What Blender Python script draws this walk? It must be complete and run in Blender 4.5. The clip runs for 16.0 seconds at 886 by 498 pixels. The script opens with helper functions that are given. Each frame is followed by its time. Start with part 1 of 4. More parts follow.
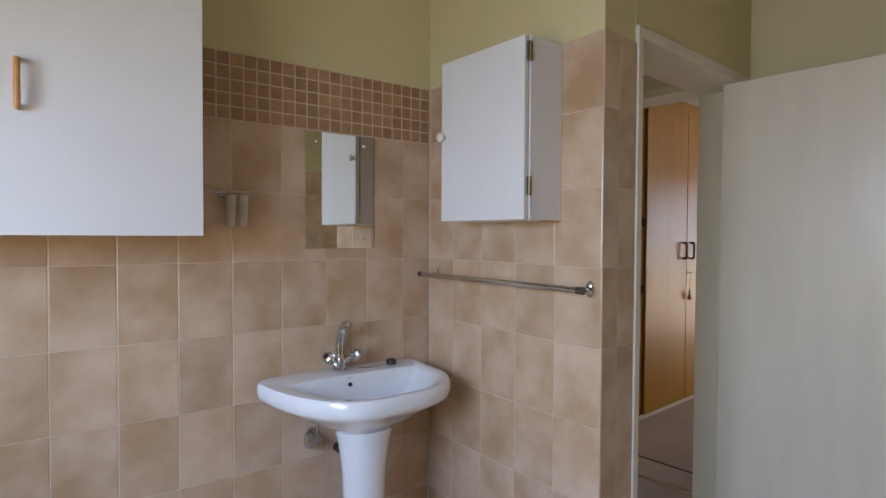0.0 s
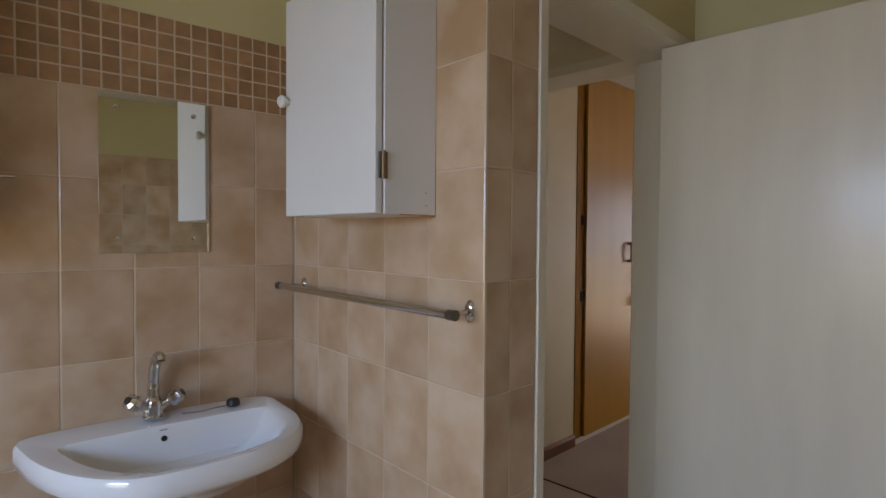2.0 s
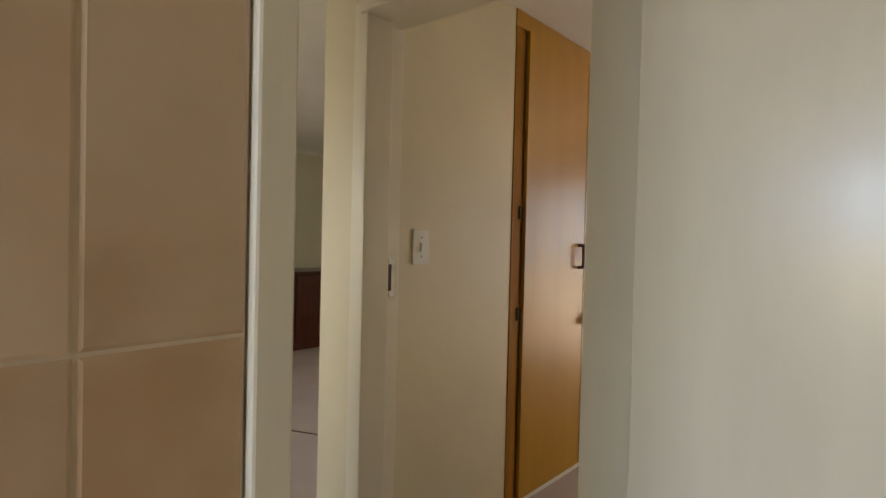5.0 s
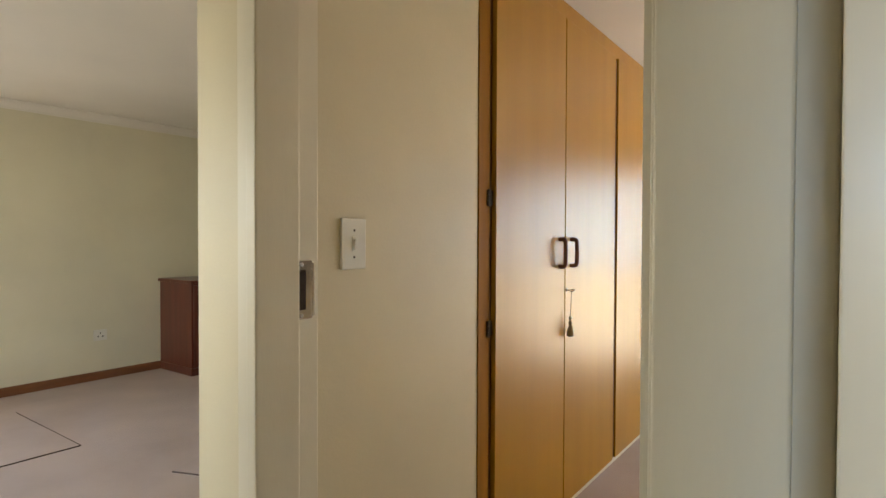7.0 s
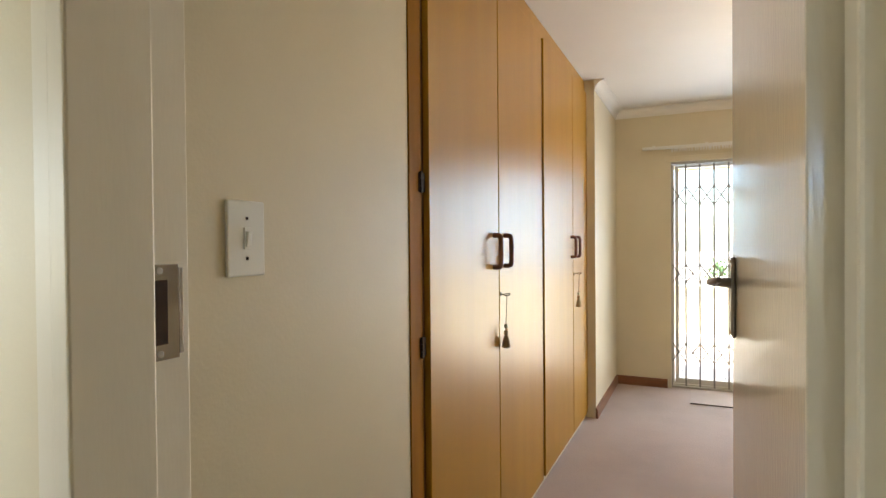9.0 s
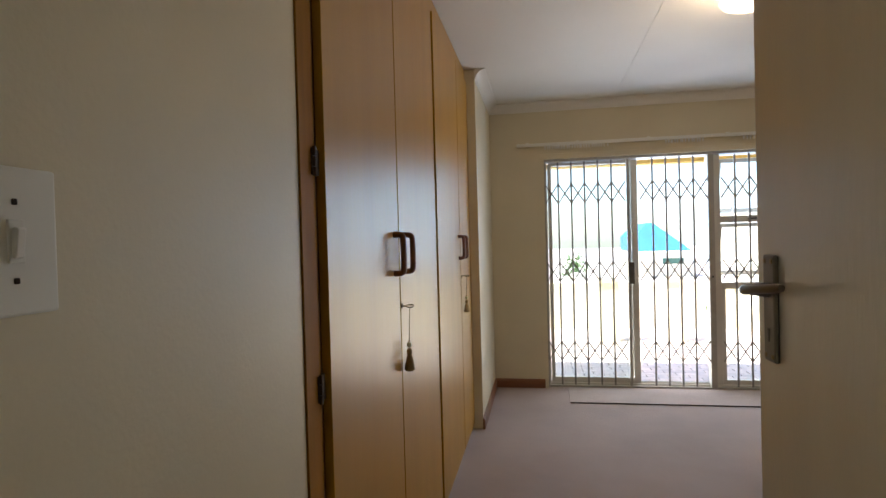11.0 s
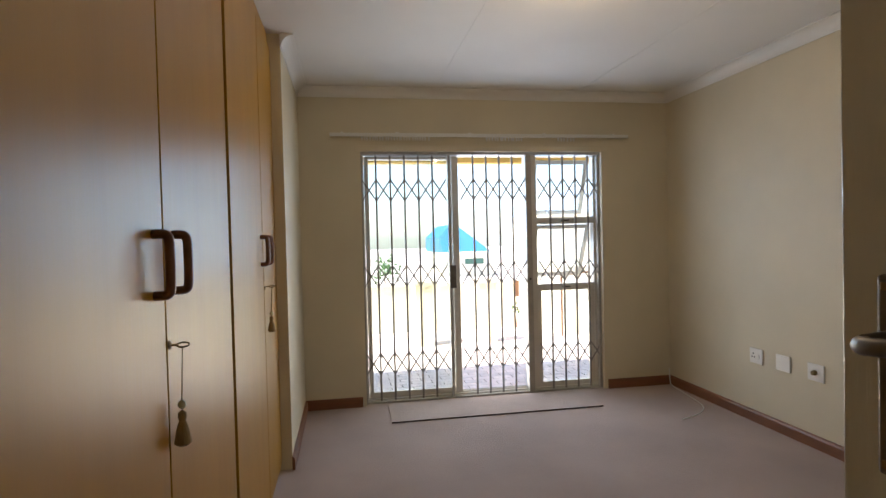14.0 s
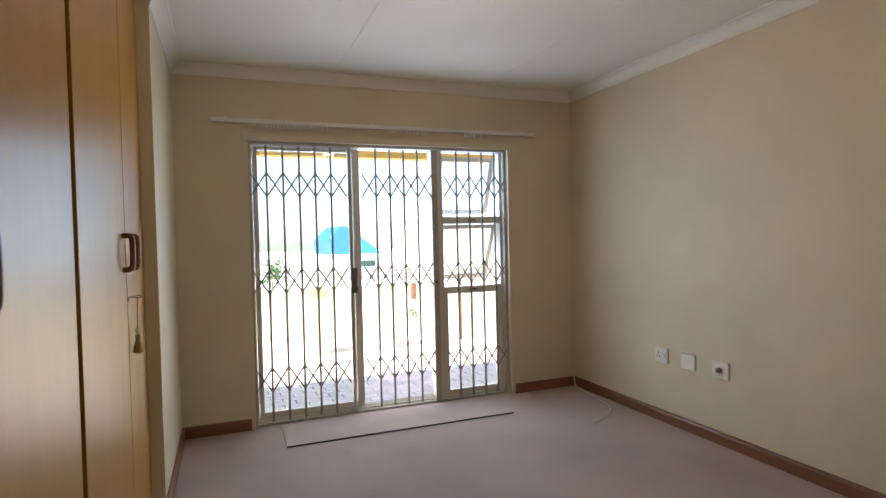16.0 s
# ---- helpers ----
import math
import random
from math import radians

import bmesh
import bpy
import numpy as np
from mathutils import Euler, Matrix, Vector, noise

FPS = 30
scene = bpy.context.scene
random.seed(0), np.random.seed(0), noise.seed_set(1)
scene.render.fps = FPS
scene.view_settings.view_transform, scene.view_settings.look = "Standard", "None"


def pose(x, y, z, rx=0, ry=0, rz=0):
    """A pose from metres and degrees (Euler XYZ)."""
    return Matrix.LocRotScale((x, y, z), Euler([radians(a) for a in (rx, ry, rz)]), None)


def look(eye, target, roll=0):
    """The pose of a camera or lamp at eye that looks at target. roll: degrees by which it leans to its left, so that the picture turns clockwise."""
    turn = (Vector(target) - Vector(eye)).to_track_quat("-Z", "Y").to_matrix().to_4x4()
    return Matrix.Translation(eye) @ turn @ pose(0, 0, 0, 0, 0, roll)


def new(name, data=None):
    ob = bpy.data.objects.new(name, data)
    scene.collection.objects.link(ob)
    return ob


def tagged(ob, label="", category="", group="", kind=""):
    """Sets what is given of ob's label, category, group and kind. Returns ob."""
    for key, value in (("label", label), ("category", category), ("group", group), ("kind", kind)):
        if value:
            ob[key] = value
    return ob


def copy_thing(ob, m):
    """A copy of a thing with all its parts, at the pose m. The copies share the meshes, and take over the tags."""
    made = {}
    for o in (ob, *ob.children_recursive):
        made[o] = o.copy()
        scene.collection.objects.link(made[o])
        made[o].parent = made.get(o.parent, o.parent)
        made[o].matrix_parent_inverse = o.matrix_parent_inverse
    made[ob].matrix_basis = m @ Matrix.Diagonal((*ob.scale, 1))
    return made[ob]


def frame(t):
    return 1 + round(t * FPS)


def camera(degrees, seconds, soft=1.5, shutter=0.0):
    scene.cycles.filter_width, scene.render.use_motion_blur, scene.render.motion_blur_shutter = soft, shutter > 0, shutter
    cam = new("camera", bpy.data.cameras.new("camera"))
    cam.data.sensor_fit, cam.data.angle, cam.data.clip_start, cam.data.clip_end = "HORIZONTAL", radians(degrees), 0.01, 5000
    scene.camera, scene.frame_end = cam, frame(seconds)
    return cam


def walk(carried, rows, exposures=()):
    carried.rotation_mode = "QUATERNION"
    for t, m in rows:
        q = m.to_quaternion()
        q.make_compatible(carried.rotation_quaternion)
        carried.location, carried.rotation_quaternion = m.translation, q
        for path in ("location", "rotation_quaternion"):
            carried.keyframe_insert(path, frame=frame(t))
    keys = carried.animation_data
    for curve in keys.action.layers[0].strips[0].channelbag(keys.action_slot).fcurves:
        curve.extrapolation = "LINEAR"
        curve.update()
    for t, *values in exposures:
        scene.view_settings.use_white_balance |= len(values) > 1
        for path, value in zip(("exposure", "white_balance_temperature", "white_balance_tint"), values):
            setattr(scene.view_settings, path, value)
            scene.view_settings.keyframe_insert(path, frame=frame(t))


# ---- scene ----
cam = camera(76.6, 16.0)
PATH = [
    (0, (0.722, 0.839, 1.474), (2.051, 2.333, 1.423), 0.3),
    (0.5, (0.86, 0.894, 1.48), (2.21, 2.368, 1.43), 0.3),
    (1, (0.992, 0.943, 1.475), (2.37, 2.392, 1.426), 0.3),
    (1.5, (1.163, 0.982, 1.474), (2.564, 2.408, 1.424), 0.4),
    (2, (1.319, 1.02, 1.477), (2.743, 2.423, 1.425), 0.4),
    (2.5, (1.471, 1.071, 1.471), (2.912, 2.457, 1.419), 0.5),
    (3, (1.635, 1.133, 1.477), (3.09, 2.504, 1.426), 0.6),
    (3.5, (1.773, 1.204, 1.472), (3.244, 2.558, 1.42), 0.6),
    (4, (1.939, 1.292, 1.463), (3.427, 2.628, 1.415), 0.6),
    (4.5, (2.104, 1.376, 1.462), (3.606, 2.696, 1.412), 0.9),
    (4.7, (2.165, 1.417, 1.454), (3.679, 2.722, 1.408), 1.2),
    (6.8, (2.739, 1.826, 1.401), (4.346, 3.017, 1.378), -0.1),
    (7, (2.794, 1.867, 1.416), (4.414, 3.039, 1.381), 0.2),
    (7.5, (2.911, 1.94, 1.403), (4.565, 3.064, 1.376), -0.1),
    (8, (2.999, 2.039, 1.394), (4.7, 3.09, 1.371), -0.4),
    (8.5, (3.062, 2.138, 1.401), (4.822, 3.088, 1.371), -0.2),
    (9, (3.121, 2.219, 1.392), (4.938, 3.054, 1.367), -0.5),
    (9.2, (3.152, 2.247, 1.387), (4.99, 3.034, 1.358), -0.9),
    (11.5, (3.565, 2.558, 1.393), (5.554, 2.769, 1.366), -1.4),
    (12, (3.651, 2.58, 1.394), (5.649, 2.662, 1.362), -1.4),
    (12.5, (3.756, 2.582, 1.394), (5.755, 2.555, 1.36), -1.4),
    (13, (3.864, 2.592, 1.397), (5.86, 2.459, 1.359), -1.4),
    (13.5, (3.956, 2.594, 1.403), (5.941, 2.353, 1.362), -1.5),
    (14, (4.043, 2.596, 1.396), (6.013, 2.254, 1.354), -1.4),
    (14.5, (4.138, 2.606, 1.409), (6.087, 2.164, 1.359), -1.4),
    (15, (4.222, 2.636, 1.412), (6.145, 2.088, 1.361), -1.4),
    (15.5, (4.298, 2.631, 1.413), (6.193, 1.994, 1.358), -1.4),
    (16, (4.394, 2.631, 1.384), (6.258, 1.907, 1.34), -1.4),
]
EXPOSURES = [(0.0, 1.95, 6250, 20.5), (1.0, 1.87, 6350, 20.5), (1.5, 1.70, 6450, 20), (2.5, 1.60, 6550, 19), (3.5, 1.98, 6850, 18), (4.0, 2.15, 6970, 17.5), (4.5, 2.17, 7150, 16.5), (7.0, 2.75, 6850, 11.5), (8.0, 2.85, 6650, 11), (9.0, 2.78, 6350, 11),
             (10.2, 2.2, 6350, 15), (11.3, 1.58, 5850, 12.5), (12.0, 1.43, 5900, 12.5), (12.5, 1.50, 5950, 13), (14.0, 1.54, 6000, 13.5), (15.0, 1.74, 5950, 14), (16.0, 1.66, 5950, 13.5)]

walk(cam, [(t, look(eye, target, roll)) for t, eye, target, roll in PATH], EXPOSURES)

# ---- world and light ----
world = bpy.data.worlds.new("sky")
scene.world = world
world.use_nodes = True
wn, wl = world.node_tree.nodes, world.node_tree.links
sky = wn.new("ShaderNodeTexSky")
sky.sky_type = "NISHITA"
sky.sun_disc = False
sky.sun_elevation, sky.sun_rotation = radians(60), radians(341)
wl.new(sky.outputs["Color"], wn["Background"].inputs["Color"])
wn["Background"].inputs["Strength"].default_value = 0.15


def lamp_area(name, eye, target, sx, sy, watts, colour, spread=180):
    data = bpy.data.lights.new(name, "AREA")
    data.shape, data.size, data.size_y = "RECTANGLE", sx, sy
    data.energy, data.color, data.spread = watts, colour, radians(spread)
    ob = new(name, data)
    ob.matrix_world = look(eye, target)
    return ob


sun_data = bpy.data.lights.new("sun", "SUN")
sun_data.energy, sun_data.angle, sun_data.color = 5.0, radians(0.5), (1.0, 0.95, 0.86)
sun = new("sun", sun_data)
sun.matrix_world = look((0, 0, 20), (3.0, -8.5, 4.0))

LB_LAMP = 7.64
# area lamps in the window openings: daylight, light off the ground, one added fill
lamp_area("daylight_bathroom", (-0.37, 1.45, 1.76), (1.0, 1.48, 0.35), 1.1, 0.5, 10.0, (0.43, 0.66, 1.0), 150)
lamp_area("ground_light_bathroom", (-0.37, 1.45, 1.24), (1.0, 1.48, 2.45), 1.1, 0.5, 2.5, (1.0, 0.84, 0.42), 150)
lamp_area("daylight_sliding_door", (8.73, 1.45, 1.59), (4.0, 1.45, 0.9), 2.0, 0.98, 7.7, (0.52, 0.74, 1.0))
lamp_area("ground_light_sliding_door", (8.73, 1.45, 0.58), (4.0, 1.45, 1.4), 2.0, 0.98, 5.8, (1.0, 0.91, 0.78))
lamp_area("daylight_lounge", (0.45, 5.55, 1.5), (3.56, 3.1, 1.6), 2.6, 1.5, 5.6, (0.94, 1.0, 0.90))
# added fill in an unseen lounge opening, brightens the lobby walls
lamp_area("fill_lounge_back", (2.2, LB_LAMP, 1.5), (2.4, 3.0, 1.2), 2.4, 1.5, 3.4, (0.96, 1.0, 0.92))
bulb = bpy.data.lights.new("ceiling_bulb", "POINT")
bulb.energy, bulb.color, bulb.shadow_soft_size = 2.2, (1.0, 0.72, 0.40), 0.06
bulb_ob = new("ceiling_bulb", bulb)
bulb_ob.location = (6.41, 1.49, 2.38)


# ---- materials ----
def material(name, base, rough=0.6, metal=0.0, vary=0.12, scale=3.0, fine=60.0, bump=0.1, stretch=(1, 1, 1),
             coat=0.0, coat_rough=0.1, tint=None, spec=0.5, random_value=0.0, depth=0.004):
    m = bpy.data.materials.new(name)
    m.use_nodes = True
    n, l = m.node_tree.nodes, m.node_tree.links
    b = n["Principled BSDF"]
    tc = n.new("ShaderNodeTexCoord")
    mp = n.new("ShaderNodeMapping")
    mp.inputs["Scale"].default_value = stretch
    l.new(tc.outputs["Object"], mp.inputs["Vector"])
    big, small = n.new("ShaderNodeTexNoise"), n.new("ShaderNodeTexNoise")
    for tex, s, d in ((big, scale, 4), (small, fine, 6)):
        tex.inputs["Scale"].default_value, tex.inputs["Detail"].default_value = s, d
        l.new(mp.outputs["Vector"], tex.inputs["Vector"])
    mix = n.new("ShaderNodeMix")
    mix.data_type = "RGBA"
    dark = [c * (1 - vary) for c in base]
    light = [min(1, c * (1 + vary)) for c in (tint or base)]
    mix.inputs["A"].default_value, mix.inputs["B"].default_value = (*dark, 1), (*light, 1)
    add = n.new("ShaderNodeMath")
    add.operation = "MULTIPLY_ADD"
    l.new(small.outputs["Fac"], add.inputs[0])
    add.inputs[1].default_value = 0.35
    ramp = n.new("ShaderNodeMapRange")
    ramp.inputs["From Min"].default_value, ramp.inputs["From Max"].default_value = 0.30, 0.70
    ramp.inputs["To Min"].default_value, ramp.inputs["To Max"].default_value = -0.17, 0.83
    l.new(big.outputs["Fac"], ramp.inputs["Value"])
    l.new(ramp.outputs["Result"], add.inputs[2])
    l.new(add.outputs["Value"], mix.inputs["Factor"])
    colour = mix.outputs["Result"]
    if random_value:
        info = n.new("ShaderNodeObjectInfo")
        shift = n.new("ShaderNodeVectorMath")
        shift.operation = "MULTIPLY_ADD"
        l.new(info.outputs["Random"], shift.inputs[0])
        shift.inputs[1].default_value = (17.0, 31.0, 23.0)
        l.new(mp.outputs["Vector"], shift.inputs[2])
        for tex in (big, small):
            l.new(shift.outputs["Vector"], tex.inputs["Vector"])
        hsv = n.new("ShaderNodeHueSaturation")
        mr = n.new("ShaderNodeMapRange")
        mr.inputs["To Min"].default_value, mr.inputs["To Max"].default_value = 1 - random_value, 1 + random_value
        l.new(info.outputs["Random"], mr.inputs["Value"])
        l.new(mr.outputs["Result"], hsv.inputs["Value"])
        l.new(colour, hsv.inputs["Color"])
        colour = hsv.outputs["Color"]
    l.new(colour, b.inputs["Base Color"])
    b.inputs["Metallic"].default_value = metal
    b.inputs["Specular IOR Level"].default_value = spec
    rr = n.new("ShaderNodeMapRange")
    rr.inputs["To Min"].default_value, rr.inputs["To Max"].default_value = rough * 0.85, min(1, rough * 1.15)
    l.new(small.outputs["Fac"], rr.inputs["Value"])
    l.new(rr.outputs["Result"], b.inputs["Roughness"])
    b.inputs["Coat Weight"].default_value, b.inputs["Coat Roughness"].default_value = coat, coat_rough
    if bump:
        bp = n.new("ShaderNodeBump")
        bp.inputs["Strength"].default_value, bp.inputs["Distance"].default_value = bump, depth
        l.new(small.outputs["Fac"], bp.inputs["Height"])
        l.new(bp.outputs["Normal"], b.inputs["Normal"])
        l.new(bp.outputs["Normal"], b.inputs["Coat Normal"])
    return m


PAINT = material("wall_paint", (0.66, 0.58, 0.41), 0.50, vary=0.07, scale=1.3, fine=130, bump=0.12)
CEIL = material("ceiling_paint", (0.78, 0.75, 0.69), 0.65, vary=0.04, scale=1.0, fine=90, bump=0.08)
GLOSS = material("gloss_paint", (0.72, 0.66, 0.54), 0.38, vary=0.04, scale=2, fine=45, bump=0.07, stretch=(4, 4, 0.8), coat=0.05, coat_rough=0.12)
LOUNGE = material("lounge_wall_paint", (0.72, 0.68, 0.53), 0.50, vary=0.07, scale=1.3, fine=130, bump=0.12)
WHITE = material("white_board", (0.72, 0.71, 0.69), 0.38, vary=0.03, scale=2, fine=70, bump=0.06)
TILE = material("sand_tile", (0.475, 0.304, 0.166), 0.22, vary=0.07, scale=5, fine=14, bump=0.015, tint=(0.585, 0.438, 0.312), random_value=0.06)
MOSAIC = material("mosaic_tile", (0.36, 0.205, 0.10), 0.32, vary=0.15, scale=20, fine=120, bump=0.05, random_value=0.14)
GROUT = material("grout", (0.58, 0.46, 0.34), 0.85, vary=0.12, scale=8, fine=200, bump=0.2)
CERAMIC = material("white_ceramic", (0.80, 0.81, 0.82), 0.12, vary=0.02, bump=0.0, coat=0.6, coat_rough=0.04)
CHROME = material("chrome", (0.62, 0.61, 0.60), 0.14, 1.0, vary=0.05, scale=30, bump=0.02)
CUP = material("brushed_cup", (0.58, 0.53, 0.47), 0.38, 0.7, vary=0.08, scale=20, fine=120, bump=0.03)
STEEL = material("brushed_steel", (0.42, 0.39, 0.36), 0.30, 1.0, vary=0.10, scale=20, fine=150, bump=0.05)
BRASS = material("old_brass", (0.30, 0.22, 0.12), 0.4, 1.0, vary=0.25, scale=40, bump=0.1)
DARK = material("dark_rubber", (0.025, 0.022, 0.022), 0.45, vary=0.1, bump=0.05)
VENEER = material("varnished_veneer", (0.40, 0.200, 0.013), 0.34, vary=0.03, scale=1.6, fine=26, bump=0.03,
                  stretch=(5, 5, 0.35), tint=(0.43, 0.220, 0.017), coat=0.0, coat_rough=0.25, spec=0.36)
HINGE = material("blackened_hinge", (0.050, 0.030, 0.019), 0.65, 0.0, vary=0.2, scale=30, bump=0.1, spec=0.12)
POST = material("stained_post", (0.31, 0.135, 0.012), 0.6, vary=0.15, scale=3, fine=40, bump=0.06, stretch=(6, 6, 0.4), spec=0.08)
VENEER_EDGE = material("wood_edge", (0.15, 0.060, 0.018), 0.5, vary=0.2, scale=3, fine=40, bump=0.08, stretch=(6, 6, 0.5))
HANDLE = material("handle_wood", (0.16, 0.058, 0.026), 0.35, vary=0.2, scale=14, fine=80, bump=0.05, coat=0.3)
PINE = material("pine_handle", (0.52, 0.25, 0.07), 0.3, vary=0.12, scale=14, fine=80, bump=0.05, coat=0.3)
SKIRT = material("skirting_wood", (0.20, 0.075, 0.030), 0.4, vary=0.2, scale=3, fine=50, bump=0.06, stretch=(1, 1, 8), coat=0.2)
MAHOGANY = material("mahogany", (0.11, 0.024, 0.012), 0.3, vary=0.25, scale=3, fine=40, bump=0.05, stretch=(6, 6, 0.5), coat=0.3)
CARPET = material("carpet", (0.500, 0.402, 0.352), 0.95, vary=0.10, scale=1.6, fine=420, bump=0.8, spec=0.15, depth=0.006)
CARPET_B = material("carpet_offcut", (0.545, 0.450, 0.390), 0.95, vary=0.10, scale=2.2, fine=420, bump=0.8, spec=0.15, depth=0.006)
CARPET_EDGE = material("carpet_edge", (0.08, 0.055, 0.045), 0.95, vary=0.2, fine=300, bump=0.5, spec=0.1)
PLASTIC = material("white_plastic", (0.76, 0.74, 0.68), 0.35, vary=0.02, bump=0.0)
TASSEL = material("tassel_thread", (0.32, 0.22, 0.10), 0.9, vary=0.25, scale=60, fine=300, bump=0.5, stretch=(1, 1, 0.1))
BEAD = material("pale_bead", (0.62, 0.58, 0.36), 0.25, vary=0.1, scale=60, bump=0.0)
ALU = material("cream_aluminium", (0.66, 0.62, 0.54), 0.35, vary=0.05, scale=6, bump=0.03)
# gate paint darkened for bars and straps seen against the bright outdoors
GATE_BAR = material("gate_bar_backlit", (0.29, 0.265, 0.23), 0.40, vary=0.10, scale=12, fine=90, bump=0.05)
BRONZE = material("dulled_plate_metal", (0.19, 0.17, 0.15), 0.36, 0.9, vary=0.15, scale=25, fine=150, bump=0.05)
PAINT_BATH = material("bathroom_wall_paint", (0.62, 0.545, 0.30), 0.6, vary=0.05, scale=1.3, fine=130, bump=0.12)
GLOSS_LEAF = material("gloss_door_paint", (0.70, 0.64, 0.52), 0.33, vary=0.04, scale=2, fine=24, bump=0.16, stretch=(5, 5, 0.9), coat=0.9, coat_rough=0.12)
SATIN_LEAF = material("satin_door_paint", (0.70, 0.64, 0.52), 0.36, vary=0.04, scale=2, fine=24, bump=0.03, stretch=(5, 5, 0.9), coat=0.25, coat_rough=0.18)
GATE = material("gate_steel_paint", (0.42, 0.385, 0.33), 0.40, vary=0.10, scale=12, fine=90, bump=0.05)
YELLOW = material("yellow_plaster", (0.80, 0.56, 0.16), 0.8, vary=0.08, scale=1.5, fine=80, bump=0.2)
YELLOW_PALE = material("pale_yellow_plaster", (0.86, 0.79, 0.54), 0.8, vary=0.08, scale=1.5, fine=80, bump=0.2)
YARD = material("yard_plaster", (0.86, 0.81, 0.62), 0.85, vary=0.10, scale=1.2, fine=70, bump=0.3)
PAVER = material("brick_paver", (0.84, 0.70, 0.60), 0.85, vary=0.12, scale=9, fine=120, bump=0.3, random_value=0.08)
SAND = material("joint_sand", (0.70, 0.60, 0.52), 0.95, vary=0.15, scale=6, fine=200, bump=0.4)
BLUE = material("blue_roof", (0.03, 0.16, 0.32), 0.6, vary=0.10, scale=2, fine=30, bump=0.2)
SLATE = material("grey_roof", (0.36, 0.43, 0.48), 0.6, vary=0.10, scale=2, fine=30, bump=0.2)
LEAF = material("leaf", (0.06, 0.12, 0.03), 0.6, vary=0.3, scale=8, bump=0.0, random_value=0.3)
GREEN = material("dark_green_paint", (0.05, 0.13, 0.10), 0.5, vary=0.15, bump=0.05)
BROWN = material("brown_timber", (0.20, 0.10, 0.05), 0.7, vary=0.2, scale=5, bump=0.2)


def mirror_material():
    m = bpy.data.materials.new("mirror_silver")
    m.use_nodes = True
    b = m.node_tree.nodes["Principled BSDF"]
    b.inputs["Base Color"].default_value = (0.86, 0.88, 0.85, 1)
    b.inputs["Metallic"].default_value, b.inputs["Roughness"].default_value = 1.0, 0.015
    return m


def glass_material(name="window_glass", colour=(0.96, 0.98, 0.97, 1)):
    m = bpy.data.materials.new(name)
    m.use_nodes = True
    n, l = m.node_tree.nodes, m.node_tree.links
    out = n["Material Output"]
    tr, gl, mx, fr = (n.new("ShaderNodeBsdfTransparent"), n.new("ShaderNodeBsdfGlossy"), n.new("ShaderNodeMixShader"), n.new("ShaderNodeFresnel"))
    tr.inputs["Color"].default_value = colour
    gl.inputs["Roughness"].default_value = 0.02
    fr.inputs["IOR"].default_value = 1.45
    l.new(fr.outputs["Fac"], mx.inputs["Fac"])
    l.new(tr.outputs["BSDF"], mx.inputs[1])
    l.new(gl.outputs["BSDF"], mx.inputs[2])
    l.new(mx.outputs["Shader"], out.inputs["Surface"])
    return m


def glow_material(name, colour, strength):
    m = bpy.data.materials.new(name)
    m.use_nodes = True
    b = m.node_tree.nodes["Principled BSDF"]
    b.inputs["Base Color"].default_value = (0.8, 0.75, 0.62, 1)
    b.inputs["Emission Color"].default_value = (*colour, 1)
    b.inputs["Emission Strength"].default_value = strength
    b.inputs["Roughness"].default_value = 0.3
    return m


MIRROR, GLASS = mirror_material(), glass_material()
BOTTLE = glass_material("yellow_green_glass", (0.70, 0.66, 0.12, 1))
OPAL = glow_material("lit_opal_glass", (1.0, 0.80, 0.45), 0.55)


# ---- mesh helpers ----
def box(bm, x0, x1, y0, y1, z0, z1, bevel=0.0):
    r = bmesh.ops.create_cube(bm, size=1.0)
    vs = r["verts"]
    for v in vs:
        v.co = Vector(((x0 + x1) / 2 + v.co.x * (x1 - x0), (y0 + y1) / 2 + v.co.y * (y1 - y0), (z0 + z1) / 2 + v.co.z * (z1 - z0)))
    if bevel:
        es = list({e for v in vs for e in v.link_edges})
        bmesh.ops.bevel(bm, geom=es, offset=bevel, segments=2, affect="EDGES", profile=0.5)
    return bm


def boxes(*items, bevel=0.0):
    bm = bmesh.new()
    for it in items:
        box(bm, *it, bevel=bevel)
    return bm


def lathe(profile, segments=24, sx=1.0, sy=1.0):
    bm = bmesh.new()
    rings = []
    for r, z in profile:
        rings.append([bm.verts.new((math.cos(2 * math.pi * i / segments) * r * sx, math.sin(2 * math.pi * i / segments) * r * sy, z)) for i in range(segments)])
    for a, b in zip(rings, rings[1:]):
        for i in range(segments):
            j = (i + 1) % segments
            bm.faces.new((a[i], a[j], b[j], b[i]))
    bm.faces.new(list(reversed(rings[0])))
    bm.faces.new(rings[-1])
    return bm


def tube(points, radius, segments=10, caps=True):
    pts = [Vector(p) for p in points]
    radii = radius if isinstance(radius, (list, tuple)) else [radius] * len(pts)
    bm = bmesh.new()
    rings = []
    side = None
    for i, p in enumerate(pts):
        d = (pts[min(i + 1, len(pts) - 1)] - pts[max(i - 1, 0)]).normalized()
        if side is None:
            side = d.orthogonal().normalized()
        side = (side - d * side.dot(d)).normalized()
        up = d.cross(side)
        rings.append([bm.verts.new(p + (side * math.cos(2 * math.pi * k / segments) + up * math.sin(2 * math.pi * k / segments)) * radii[i]) for k in range(segments)])
    for a, b in zip(rings, rings[1:]):
        for i in range(segments):
            j = (i + 1) % segments
            bm.faces.new((a[i], a[j], b[j], b[i]))
    if caps:
        bm.faces.new(list(reversed(rings[0])))
        bm.faces.new(rings[-1])
    return bm


